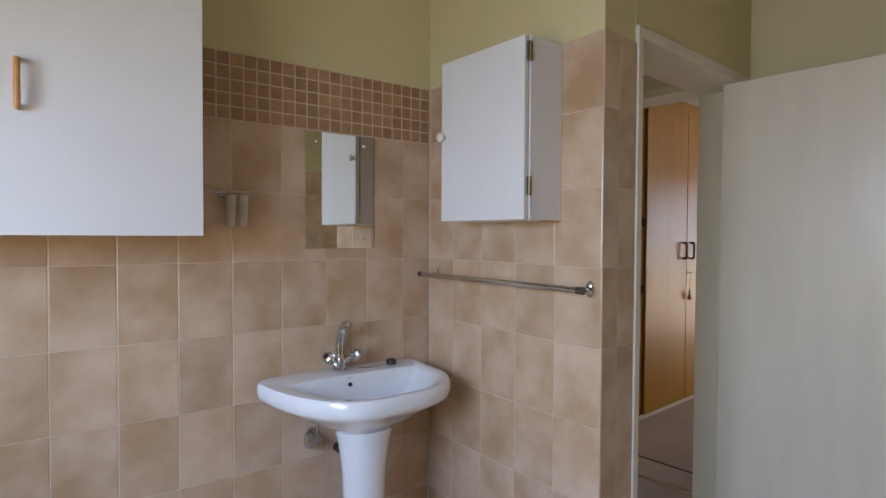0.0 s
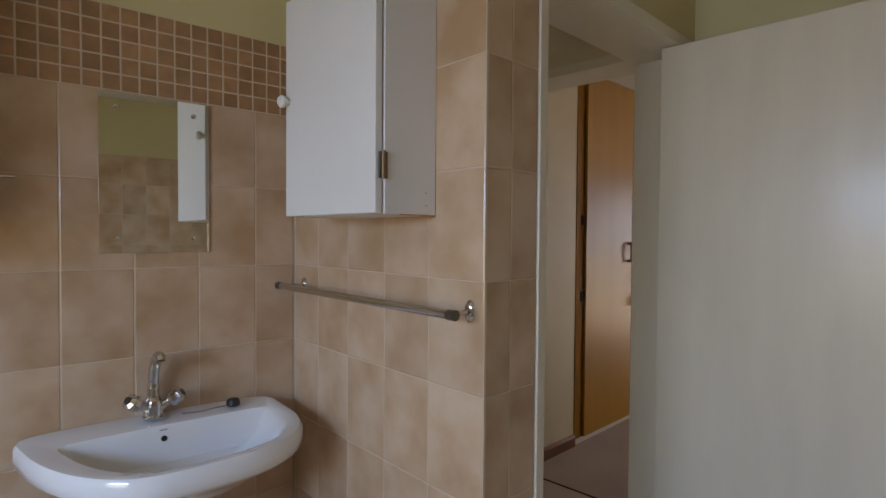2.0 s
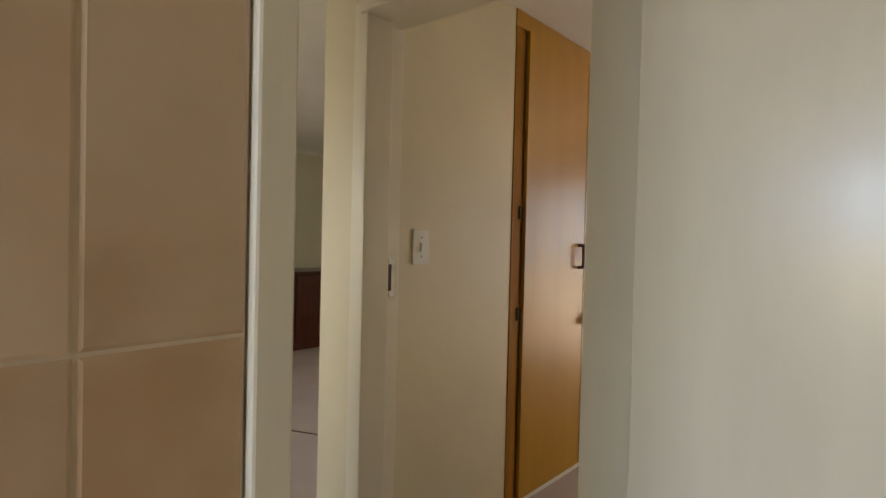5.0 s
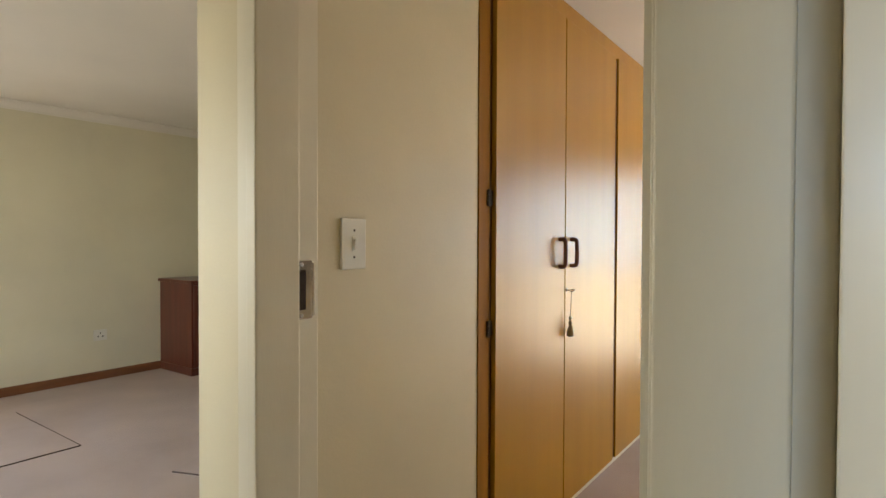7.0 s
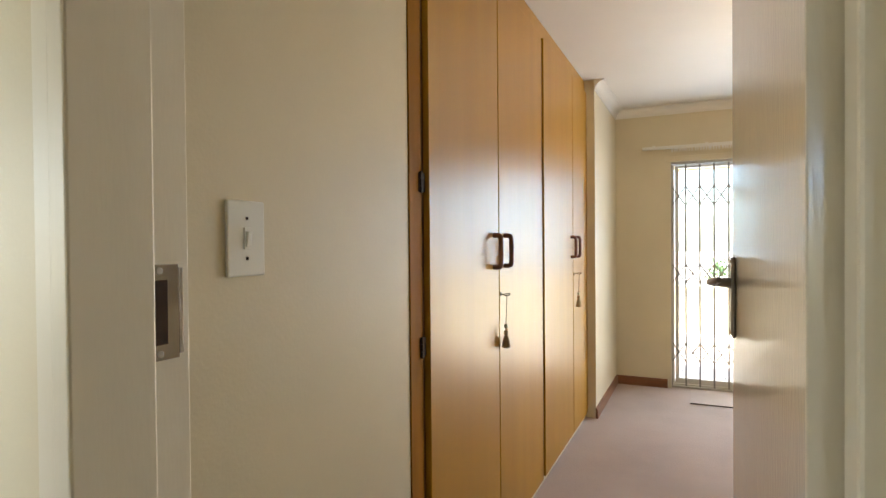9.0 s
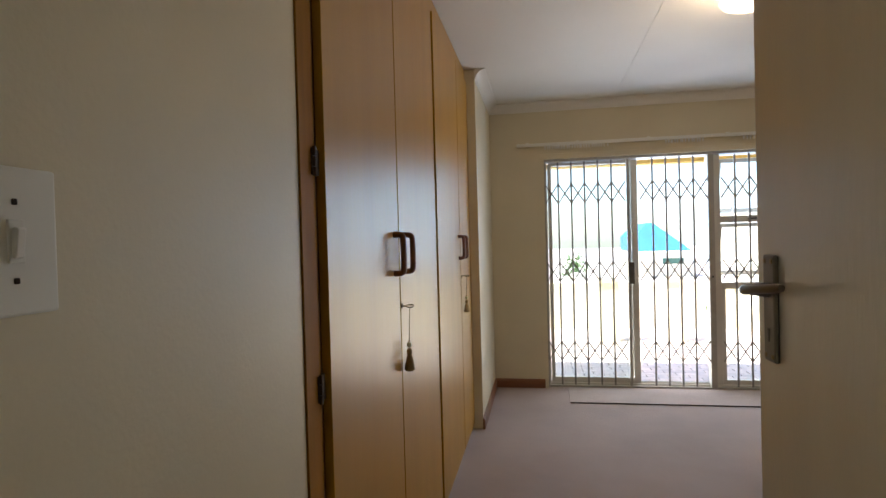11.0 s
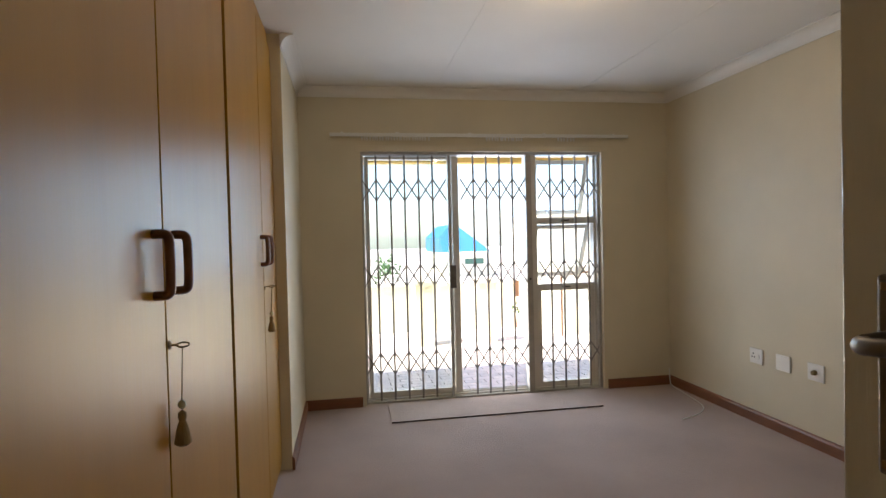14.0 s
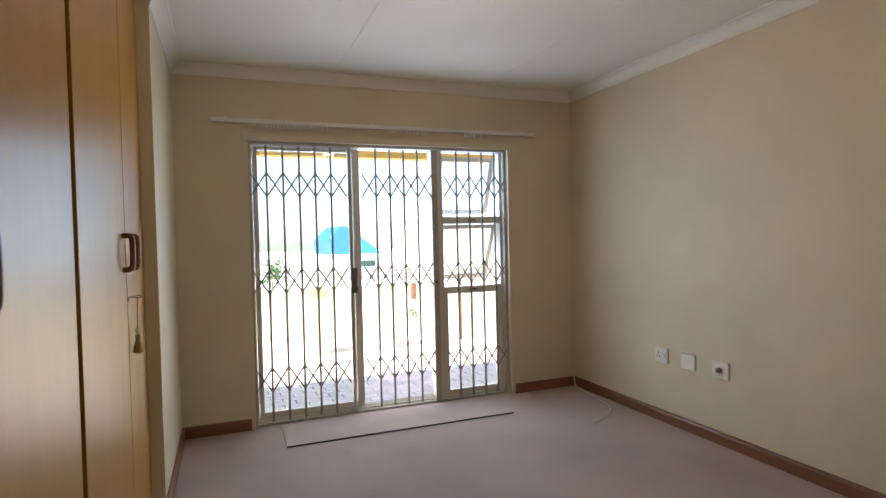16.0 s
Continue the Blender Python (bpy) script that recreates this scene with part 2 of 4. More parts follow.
def smooth_path(points, n=8):
    pts = [Vector(p) for p in points]
    out = []
    for i in range(len(pts) - 1):
        p0, p1, p2, p3 = pts[max(i - 1, 0)], pts[i], pts[i + 1], pts[min(i + 2, len(pts) - 1)]
        for k in range(n):
            t = k / n
            out.append(0.5 * ((2 * p1) + (p2 - p0) * t + (2 * p0 - 5 * p1 + 4 * p2 - p3) * t * t + (3 * p1 - p0 - 3 * p2 + p3) * t ** 3))
    out.append(pts[-1])
    return out


def extrude_profile(profile, start, end, across, up=(0, 0, 1)):
    """A closed profile of (across, up) pairs swept from start to end."""
    bm = bmesh.new()
    a, u = Vector(across), Vector(up)
    rings = [[bm.verts.new(Vector(p) + a * x + u * z) for x, z in profile] for p in (start, end)]
    n = len(profile)
    for i in range(n):
        j = (i + 1) % n
        bm.faces.new((rings[0][i], rings[0][j], rings[1][j], rings[1][i]))
    bm.faces.new(list(reversed(rings[0])))
    bm.faces.new(rings[1])
    return bm


def mesh_of(name, bm, mat, smooth=False):
    bmesh.ops.recalc_face_normals(bm, faces=bm.faces[:])
    if smooth:
        for f in bm.faces:
            f.smooth = True
    me = bpy.data.meshes.new(name)
    bm.to_mesh(me)
    bm.free()
    me.materials.append(mat)
    if smooth:
        me.set_sharp_from_angle(angle=radians(40))
    return me


def part(name, bm, mat, parent=None, label="", smooth=False):
    ob = new(name, mesh_of(name, bm, mat, smooth))
    if parent is not None:
        ob.parent = parent
    return tagged(ob, label)


def thing(name, label, category, at=(0, 0, 0), turn=0, group=""):
    ob = new(name)
    ob.matrix_world = pose(*at, 0, 0, turn)
    return tagged(ob, label, category, group)


def solid(name, bm, mat, label, category, smooth=False, group=""):
    return tagged(part(name, bm, mat, None, "", smooth), label, category, group)


def struct(name, bm, mat, label, category, smooth=False):
    return tagged(part(name, bm, mat, None, "", smooth), label, category, "", "structure")


# ---- plan ----
CZ = 2.585           # ceiling
FZ = 0.062           # floor
BATH = pose(2.262, 1.820, 0, 0, 0, -5.0)   # bathroom corner block: x along the cabinet wall's normal, y along that wall
BL = 0.941           # length of the cabinet wall up to the basin wall
NY, NY2 = 1.820, 2.030                     # bathroom door wall
LX, LX2 = 3.56, 3.75                       # wall with the bedroom doorway
DY0, DY1, DZ = 2.082, 2.962, 2.21          # bedroom doorway
SW = 3.012           # switch wall
FX, RY = 8.53, -0.18                       # far wall and socket wall of the bedroom
OY0, OY1, OZ = 0.433, 2.462, 2.090           # sliding door opening
WY = 3.008           # wardrobe front
LB = 7.665           # lounge back wall


def in_bath(ob):
    ob.matrix_world = BATH @ ob.matrix_basis
    return ob


# ---- setting ----
struct("floor_bathroom", boxes((-0.6, 3.556, -0.95, NY + 0.05, -0.12, FZ), (-0.6, 2.3, NY + 0.05, 2.95, -0.12, FZ)), TILE, "sand coloured tiled bathroom floor", "floor")
struct("floor_carpet_bedroom", boxes((3.752, 8.66, -0.35, 3.1, -0.12, FZ + 0.001)), CARPET, "mauve beige fitted bedroom carpet", "carpet")
struct("floor_carpet_lobby", boxes((2.40, 3.748, NY + 0.05, 3.1, -0.12, FZ + 0.001)), CARPET, "mauve beige fitted lobby carpet", "carpet")
struct("floor_carpet_lounge", boxes((0.2, 8.66, 3.1, 8.1, -0.12, FZ + 0.001)), CARPET, "mauve beige fitted lounge carpet", "carpet")
in_bath(struct("wall_basin", boxes((-2.6, 0.008, BL + 0.008, BL + 0.16, 0, CZ)), PAINT_BATH, "cream painted bathroom wall above sand tiles", "wall"))
in_bath(struct("wall_nib", boxes((0.008, 0.10, 0.06, BL + 0.16, 0, CZ)), PAINT_BATH, "cream painted wall with sand tiles and a towel rail", "wall"))
struct("wall_nib_end", boxes((2.276, 2.457, NY + 0.008, NY + 0.10, 0, CZ), (2.37, 2.457, NY + 0.10, 3.26, 0, CZ)), PAINT_BATH, "cream painted wall end with sand tiles", "wall")
struct("wall_bathroom_door", boxes((2.457, 2.490, NY + 0.006, NY2, 0, 2.16), (2.457, 3.556, NY + 0.006, NY2, 2.16, CZ), (3.450, 3.556, NY + 0.006, NY2, 0, 2.16)), PAINT_BATH, "cream painted wall round the bathroom door", "wall")
struct("wall_bathroom_right", boxes((3.45, 3.556, -0.95, NY + 0.006, 0, CZ)), PAINT_BATH, "cream painted bathroom side wall", "wall")
struct("wall_bathroom_back", boxes((-0.6, 3.45, -0.95, -0.75, 0, CZ)), PAINT_BATH, "cream painted bathroom back wall", "wall")
struct("wall_bathroom_window", boxes((-0.6, -0.4, -0.75, 0.88, 0, CZ), (-0.6, -0.4, 2.02, 3.0, 0, CZ), (-0.6, -0.4, 0.88, 2.02, 0, 0.97), (-0.6, -0.4, 0.88, 2.02, 2.03, CZ)), PAINT_BATH, "cream painted bathroom window wall", "wall")
struct("wall_bedroom_door", boxes((LX, LX2, -0.35, 2.072, 0, CZ), (LX, LX2, 2.072, DY1 + 0.03, DZ + 0.03, CZ), (LX, LX2, DY1 + 0.03, 3.165, 0, CZ)), PAINT, "cream painted wall with the bedroom doorway", "wall")
struct("wall_switch", boxes((LX2, 4.60, SW, 3.165, 0, CZ)), PAINT, "cream painted bedroom wall beside the wardrobe", "wall")
struct("wall_wardrobe_back", boxes((4.58, 7.39, 3.62, 3.76, 0, CZ), (4.58, 4.60, 3.165, 3.62, 0, CZ)), PAINT, "plain painted wall behind the wardrobe", "wall")
struct("wall_pier", boxes((7.400, FX, 2.935, 3.76, 0, CZ)), PAINT, "cream painted wall between wardrobe and sliding door", "wall")
struct("wall_far", boxes((FX, 8.74, -0.35, OY0, 0, CZ), (FX, 8.74, OY1, 3.76, 0, CZ), (FX, 8.74, OY0, OY1, OZ, CZ)), PAINT, "cream painted wall with the sliding door opening", "wall")
struct("wall_sockets", boxes((LX2, FX, -0.35, RY, 0, CZ)), PAINT, "cream painted bedroom wall with three sockets", "wall")
struct("wall_lobby_left", boxes((2.86, 3.068, 2.975, 3.26, 0, CZ), (2.472, 2.86, 3.03, 3.26, 2.25, CZ)), PAINT, "cream painted wall beside the lounge opening", "wall")
# the opening is out of view, added for the back fill lamp
struct("wall_lounge_back", boxes((0.2, 1.0, LB, LB + 0.15, 0, CZ), (3.4, 8.74, LB, LB + 0.15, 0, CZ), (1.0, 3.4, LB, LB + 0.15, 0, 0.7), (1.0, 3.4, LB, LB + 0.15, 2.3, CZ)), LOUNGE, "pale green-cream lounge wall", "wall")
struct("wall_lounge_window", boxes((0.2, 0.4, 3.1, 4.2, 0, CZ), (0.2, 0.4, 6.9, LB, 0, CZ), (0.2, 0.4, 4.2, 6.9, 0, 0.7), (0.2, 0.4, 4.2, 6.9, 2.3, CZ)), LOUNGE, "painted lounge window wall", "wall")
struct("wall_lounge_end", boxes((8.60, 8.74, 3.76, LB, 0, CZ)), LOUNGE, "painted lounge end wall", "wall")
struct("wall_lounge_front", boxes((0.4, 2.283, 3.11, 3.26, 0, CZ)), LOUNGE, "painted lounge wall behind the bathroom", "wall")
struct("ceiling", boxes((-0.6, 8.74, -0.95, 3.76, CZ, CZ + 0.12), (0.2, 8.74, 3.76, 8.1, CZ, CZ + 0.12), (3.76, 8.53, 0.62, 0.65, CZ - 0.0025, CZ), (3.76, 8.53, 1.83, 1.86, CZ - 0.0025, CZ)), CEIL, "white painted ceiling", "ceiling")
struct("roof", boxes((-0.9, 9.5, -1.2, 8.4, CZ + 0.14, CZ + 0.30)), SLATE, "flat roof slab over the house and patio", "roof")


# ---- wardrobe ----
def wardrobe():
    w = thing("wardrobe", "wall-to-wall varnished orange-brown veneer wardrobe with four closed doors", "wardrobe", (0, 0, 0))
    y = WY
    part("body", boxes((4.61, 7.398, y + 0.03, 3.61, FZ, CZ - 0.003)), VENEER_EDGE, w)
    part("top_panel", boxes((4.603, 7.398, y, y + 0.028, 2.500, CZ - 0.003)), VENEER, w)
    part("side_post", boxes((4.603, 4.680, y, y + 0.028, FZ + 0.04, 2.498)), POST, w)
    part("hinge_stile", boxes((4.6805, 4.702, y + 0.006, y + 0.030, FZ + 0.04, 2.498)), VENEER_EDGE, w)
    part("plinth", boxes((4.603, 7.398, y + 0.004, y + 0.028, FZ, FZ + 0.036)), PLASTIC, w, "white plinth strip along the carpet")
    part("centre_post", boxes((6.082, 6.140, y - 0.004, y + 0.029, 0.105, 2.485)), VENEER_EDGE, w, "dark brown centre post")
    cuts = (4.704, 5.375, 6.111, 6.890, 7.402)
    for i in range(4):
        a, b = cuts[i] + (0.024 if i == 2 else 0.0045), cuts[i + 1] - (0.024 if i == 1 else 0.0045)
        d = part("door", boxes((a, b, y - 0.014, y + 0.008, FZ + 0.04, 2.496 if i in (1, 2) else 2.499), bevel=0.0015), VENEER, w)
        hx = b - 0.066 if i % 2 == 0 else a + 0.062
        r, h = 0.045, 0.065
        zc, o = 1.352, y - 0.013
        pts = [(hx, o, zc + h), (hx, o - 0.020, zc + h), (hx, o - 0.030, zc + h - 0.004), (hx, o - 0.034, zc + h - 0.016), (hx, o - 0.035, zc + 0.02), (hx, o - 0.035, zc - 0.02),
               (hx, o - 0.034, zc - h + 0.016), (hx, o - 0.030, zc - h + 0.004), (hx, o - 0.020, zc - h), (hx, o, zc - h)]
        part("handle", tube(smooth_path(pts, 4), 0.0105, 10), HANDLE, d, "dark turned wooden bow handle", True)
        if i % 2 == 0:
            for hz in (1.065, 1.578):
                if i == 0:
                    part("hinge", boxes((4.660, 4.701, y - 0.003, y + 0.005, hz - 0.030, hz + 0.030), (4.662, 4.673, y - 0.010, y - 0.002, hz - 0.033, hz - 0.013), (4.662, 4.673, y - 0.010, y - 0.002, hz - 0.011, hz + 0.011), (4.662, 4.673, y - 0.010, y - 0.002, hz + 0.013, hz + 0.033), bevel=0.0015), HINGE, d, "dark blackened butt hinge")
        else:
            kx = a + 0.011
            lock = part("escutcheon", lathe([(0.009, 0), (0.011, 0.002), (0.007, 0.005), (0.004, 0.006)], 16), BRASS, d, "brass keyhole plate")
            lock.matrix_local = pose(kx, y - 0.014, 1.168, 90, 0, 0)
    return w


def hanging_key(x, y, z):
    k = thing("key_with_tassel", "small key in a wardrobe lock with a straw-coloured tassel", "key", (x, y, z))
    shaft = tube([(0, 0, 0), (0, -0.018, 0)], 0.0025, 8)
    part("shaft", shaft, BRASS, k)
    ring = [(0.008 * math.sin(a), -0.018 - 0.013 + 0.013 * math.cos(a), 0.004 * math.sin(a)) for a in [2 * math.pi * i / 16 for i in range(17)]]
    part("bow", tube(ring, 0.0022, 6, caps=False), BRASS, k)
    part("cord", tube([(0, -0.029, -0.008), (0.001, -0.026, -0.07), (0, -0.024, -0.128)], 0.0013, 6), TASSEL, k)
    part("bead", lathe([(0.001, -0.147), (0.007, -0.143), (0.0095, -0.136), (0.007, -0.129), (0.001, -0.125)], 14), BEAD, k, "pale glossy bead", True).location = (0, -0.024, 0)
    part("knot", lathe([(0.002, -0.160), (0.009, -0.166), (0.010, -0.176), (0.007, -0.184)], 12), TASSEL, k, "", True).location = (0, -0.024, 0.012)
    part("skirt", lathe([(0.006, -0.168), (0.012, -0.186), (0.016, -0.205), (0.019, -0.222), (0.012, -0.228)], 18), TASSEL, k, "fringed straw tassel skirt", True).location = (0, -0.024, 0)
    return k


wardrobe()
key = hanging_key(5.388, WY - 0.014, 1.168)
copy_thing(key, pose(6.945, WY - 0.014, 1.172))


# ---- doors and frames ----
def bedroom_frame():
    """Steel frame with a stop and a rebate lining the bedroom doorway."""
    f = thing("door_frame_bedroom", "cream gloss painted steel door frame of the bedroom", "door frame")
    f["kind"] = "structure"
    part("jamb", boxes((3.559, 3.768, 2.9655, 3.002, 0, DZ + 0.04), bevel=0.003), GLOSS, f)
    part("door_stop", boxes((3.557, 3.682, 2.932, 2.967, 0, DZ - 0.002), bevel=0.004), GLOSS, f)
    part("jamb", boxes((3.590, 3.757, 2.073, 2.084, 0, DZ + 0.04), bevel=0.002), GLOSS, f)
    part("door_stop", boxes((3.650, 3.700, 2.083, 2.108, 0, DZ - 0.002), bevel=0.004), GLOSS, f)
    part("head", boxes((3.545, 3.758, 2.084, 2.966, DZ, DZ + 0.041), bevel=0.003), GLOSS, f)
    return f


bf = bedroom_frame()


def lever_set(parent, x, y, z, out, toward):
    """Plate with a lever; out is the side it stands on (+1 or -1 along y), toward the lever's direction along x."""
    p = part("handle_plate", boxes((x - 0.021, x + 0.021, min(y, y + out * 0.008), max(y, y + out * 0.008), z - 0.112, z + 0.055), bevel=0.004), BRONZE, parent, "long dull bronze-grey metal handle plate")
    part("neck", tube([(x, y + out * 0.007, z), (x, y + out * 0.042, z + 0.002)], [0.012, 0.008], 14), BRONZE, p, "", True)
    pts = smooth_path([(x - toward * 0.006, y + out * 0.038, z), (x + toward * 0.012, y + out * 0.047, z + 0.002), (x + toward * 0.05, y + out * 0.045, z + 0.006), (x + toward * 0.112, y + out * 0.036, z + 0.013)], 5)
    part("lever", tube(pts, [0.008] * 4 + [0.0072] * (len(pts) - 6) + [0.0065, 0.005], 12), BRONZE, p, "", True)
    for sz in (z - 0.102, z + 0.045):
        for sx in (-0.012, 0.012):
            part("screw", boxes((x + sx - 0.0035, x + sx + 0.0035, min(y + out * 0.006, y + out * 0.0095), max(y + out * 0.006, y + out * 0.0095), sz - 0.0035, sz + 0.0035), bevel=0.001), BRASS, p)
    ky = sorted((y + out * 0.0065, y + out * 0.0088))
    part("keyhole", boxes((x - 0.0022, x + 0.0022, ky[0], ky[1], z - 0.080, z - 0.062), (x - 0.0038, x + 0.0038, ky[0], ky[1], z - 0.068, z - 0.059)), DARK, p)


def bedroom_door():
    d = thing("door_bedroom", "cream gloss painted flush bedroom door standing wide open", "door", (3.704, 2.135, 0), 1.6)
    part("leaf", boxes((0.0, 0.775, -0.036, 0, FZ + 0.012, DZ - 0.006), bevel=0.002), GLOSS_LEAF, d)
    lever_set(d, 0.716, 0.0, 1.302, 1, -1)
    lever_set(d, 0.716, -0.036, 1.302, -1, -1)
    part("lock_face", boxes((0.7745, 0.7765, -0.027, -0.009, 1.12, 1.34)), STEEL, d, "steel mortice lock face plate")
    for z in (0.3, 1.85):
        part("hinge", tube([(-0.006, -0.038, z - 0.05), (-0.006, -0.038, z + 0.05)], 0.006, 8), STEEL, d)
    return d


bedroom_door()

st = part("strike_plate", boxes((3.696, 3.744, 2.9595, 2.9625, 1.216, 1.362), bevel=0.001), CHROME, bf, "worn steel strike plate")
part("lip", boxes((3.744, 3.751, 2.9585, 2.964, 1.222, 1.356), bevel=0.0015), CHROME, st)
part("latch_hole", boxes((3.701, 3.722, 2.9580, 2.9602, 1.240, 1.338)), HINGE, st)
for z in (1.226, 1.352):
    s = part("screw", lathe([(0.0055, 0), (0.0055, 0.0012), (0.004, 0.0022)], 12), STEEL, st)
    s.matrix_local = pose(3.709, 2.9595, z, 90, 0, 0)


def bathroom_frame():
    f = thing("door_frame_bathroom", "cream gloss painted steel door frame of the bathroom", "door frame")
    f["kind"] = "structure"
    part("jamb", boxes((2.4585, 2.491, NY - 0.006, NY2 + 0.006, 0, 2.178), bevel=0.003), GLOSS, f)
    part("jamb", boxes((3.414, 3.449, NY + 0.054, NY2 + 0.006, 0, 2.178), bevel=0.003), GLOSS, f)
    part("head", boxes((2.491, 3.414, NY - 0.0055, NY2 + 0.0055, 2.138, 2.179), bevel=0.003), GLOSS, f)
    part("door_stop", boxes((2.490, 2.502, NY + 0.060, NY2 + 0.003, 0, 2.139), bevel=0.002), GLOSS, f)
    part("door_stop", boxes((3.402, 3.415, NY + 0.088, NY2 + 0.005, 0, 2.139), bevel=0.003), GLOSS, f)
    return f


bathroom_frame()


def bathroom_door():
    d = thing("door_bathroom", "cream gloss painted flush bathroom door standing open", "door", (3.272, 1.872, 0), -0.8)
    part("leaf", boxes((0.0, 0.040, -0.805, 0.0, FZ + 0.012, 2.134), bevel=0.002), SATIN_LEAF, d)
    for z in (0.36, 1.80):
        part("hinge", tube([(0.050, 0.004, z - 0.05), (0.050, 0.004, z + 0.05)], 0.006, 8), STEEL, d)
    return d


bathroom_door()


# ---- light switch and sockets ----
def light_switch(x, y, z):
    s = thing("light_switch", "cream plastic light switch plate with one rocker", "light switch", (x, y, z))
    part("plate", boxes((-0.048, 0.048, -0.008, 0, -0.072, 0.072), bevel=0.003), PLASTIC, s)
    part("rocker_frame", boxes((-0.0085, 0.0085, -0.0105, -0.007, -0.021, 0.021), bevel=0.001), PLASTIC, s)
    r = part("rocker", boxes((-0.0055, 0.0055, -0.015, -0.008, -0.015, 0.015), bevel=0.002), PLASTIC, s)
    r.rotation_euler = (0.12, 0, 0)
    for dz in (-0.038, 0.038):
        part("screw", boxes((-0.003, 0.003, -0.0095, -0.0075, dz - 0.003, dz + 0.003), bevel=0.001), HINGE, s)
    return s


light_switch(3.936, SW, 1.402)


def outlet(x, kind):
    label = {"socket": "white plastic wall socket with three round holes and a switch", "blank": "white plastic blank wall plate", "aerial": "white plastic wall plate with an aerial plug"}[kind]
    s = thing("wall_socket" if kind == "socket" else "wall_plate", label, "socket" if kind == "socket" else "wall plate", (x, RY, 0.525), 0, "sockets on the bedroom wall")
    part("plate", boxes((-0.060, 0.060, 0, 0.010, -0.052, 0.052), bevel=0.003), PLASTIC, s)
    if kind == "socket":
        for hx, hz, r in ((0.024, 0.014, 0.006), (0.036, -0.010, 0.005), (0.012, -0.010, 0.005)):
            h = part("socket_hole", lathe([(r, 0), (r, 0.0012)], 12), DARK, s)
            h.matrix_local = pose(hx, 0.0098, hz, -90, 0, 0)
        part("rocker", boxes((-0.036, -0.018, 0.009, 0.016, -0.016, 0.014), bevel=0.002), PLASTIC, s)
    elif kind == "aerial":
        p = part("plug", lathe([(0.015, 0), (0.016, 0.004), (0.014, 0.022), (0.009, 0.026)], 16), BRASS, s, "dull brass aerial plug", True)
        p.matrix_local = pose(0.0, 0.0095, 0, -90, 0, 0)
    for dz in (-0.042, 0.042):
        part("screw", boxes((-0.003, 0.003, 0.0092, 0.0112, dz - 0.003, dz + 0.003), bevel=0.001), PLASTIC, s)
    return s


outlet(7.472, "socket"), outlet(7.231, "blank"), outlet(6.974, "aerial")


# ---- skirtings and cornices ----
def skirting(name, start, end, across, label="reddish brown varnished skirting board"):
    prof = [(0, 0), (0.016, 0), (0.016, 0.062), (0.011, 0.074), (0.004, 0.080), (0, 0.080)]
    ob = part(name, extrude_profile(prof, start, end, across), SKIRT)
    ob.location.z = FZ
    return tagged(ob, label, "skirting board", "", "structure")


skirting("baseboard_far_left", (FX, OY1 + 0.03, 0), (FX, 2.935, 0), (-1, 0, 0))
skirting("baseboard_far_right", (FX, RY, 0), (FX, OY0 - 0.03, 0), (-1, 0, 0))
skirting("baseboard_pier", (7.384, 2.935, 0), (FX - 0.016, 2.935, 0), (0, -1, 0))
skirting("baseboard_sockets", (LX2, RY, 0), (FX - 0.016, RY, 0), (0, 1, 0))
skirting("baseboard_switch", (LX2 + 0.01, SW, 0), (4.60, SW, 0), (0, -1, 0))
skirting("baseboard_lounge", (0.4, LB, 0), (8.60, LB, 0), (0, -1, 0))


def cornice(name, start, end, across):
    r = 0.075
    prof = [(0, 0), (0, -r), (0.008, -r)] + [(r - (r - 0.008) * math.cos(a), -0.008 - (r - 0.008) + (r - 0.008) * math.sin(a)) for a in [math.pi / 2 * k / 6 for k in range(1, 6)]] + [(r, -0.008), (r, 0)]
    ob = part(name, extrude_profile(prof, start, end, across), CEIL, None, "", False)
    return tagged(ob, "white coved plaster cornice", "cornice", "", "structure")


cornice("cornice_far", (FX, RY, CZ), (FX, 2.935, CZ), (-1, 0, 0))
cornice("cornice_pier", (7.38, 2.935, CZ), (FX, 2.935, CZ), (0, -1, 0))
cornice("cornice_sockets", (LX2, RY, CZ), (FX, RY, CZ), (0, 1, 0))
cornice("cornice_bedroom_back", (LX2, RY, CZ), (LX2, SW, CZ), (1, 0, 0))
cornice("cornice_lounge", (0.4, LB, CZ), (8.60, LB, CZ), (0, -1, 0))


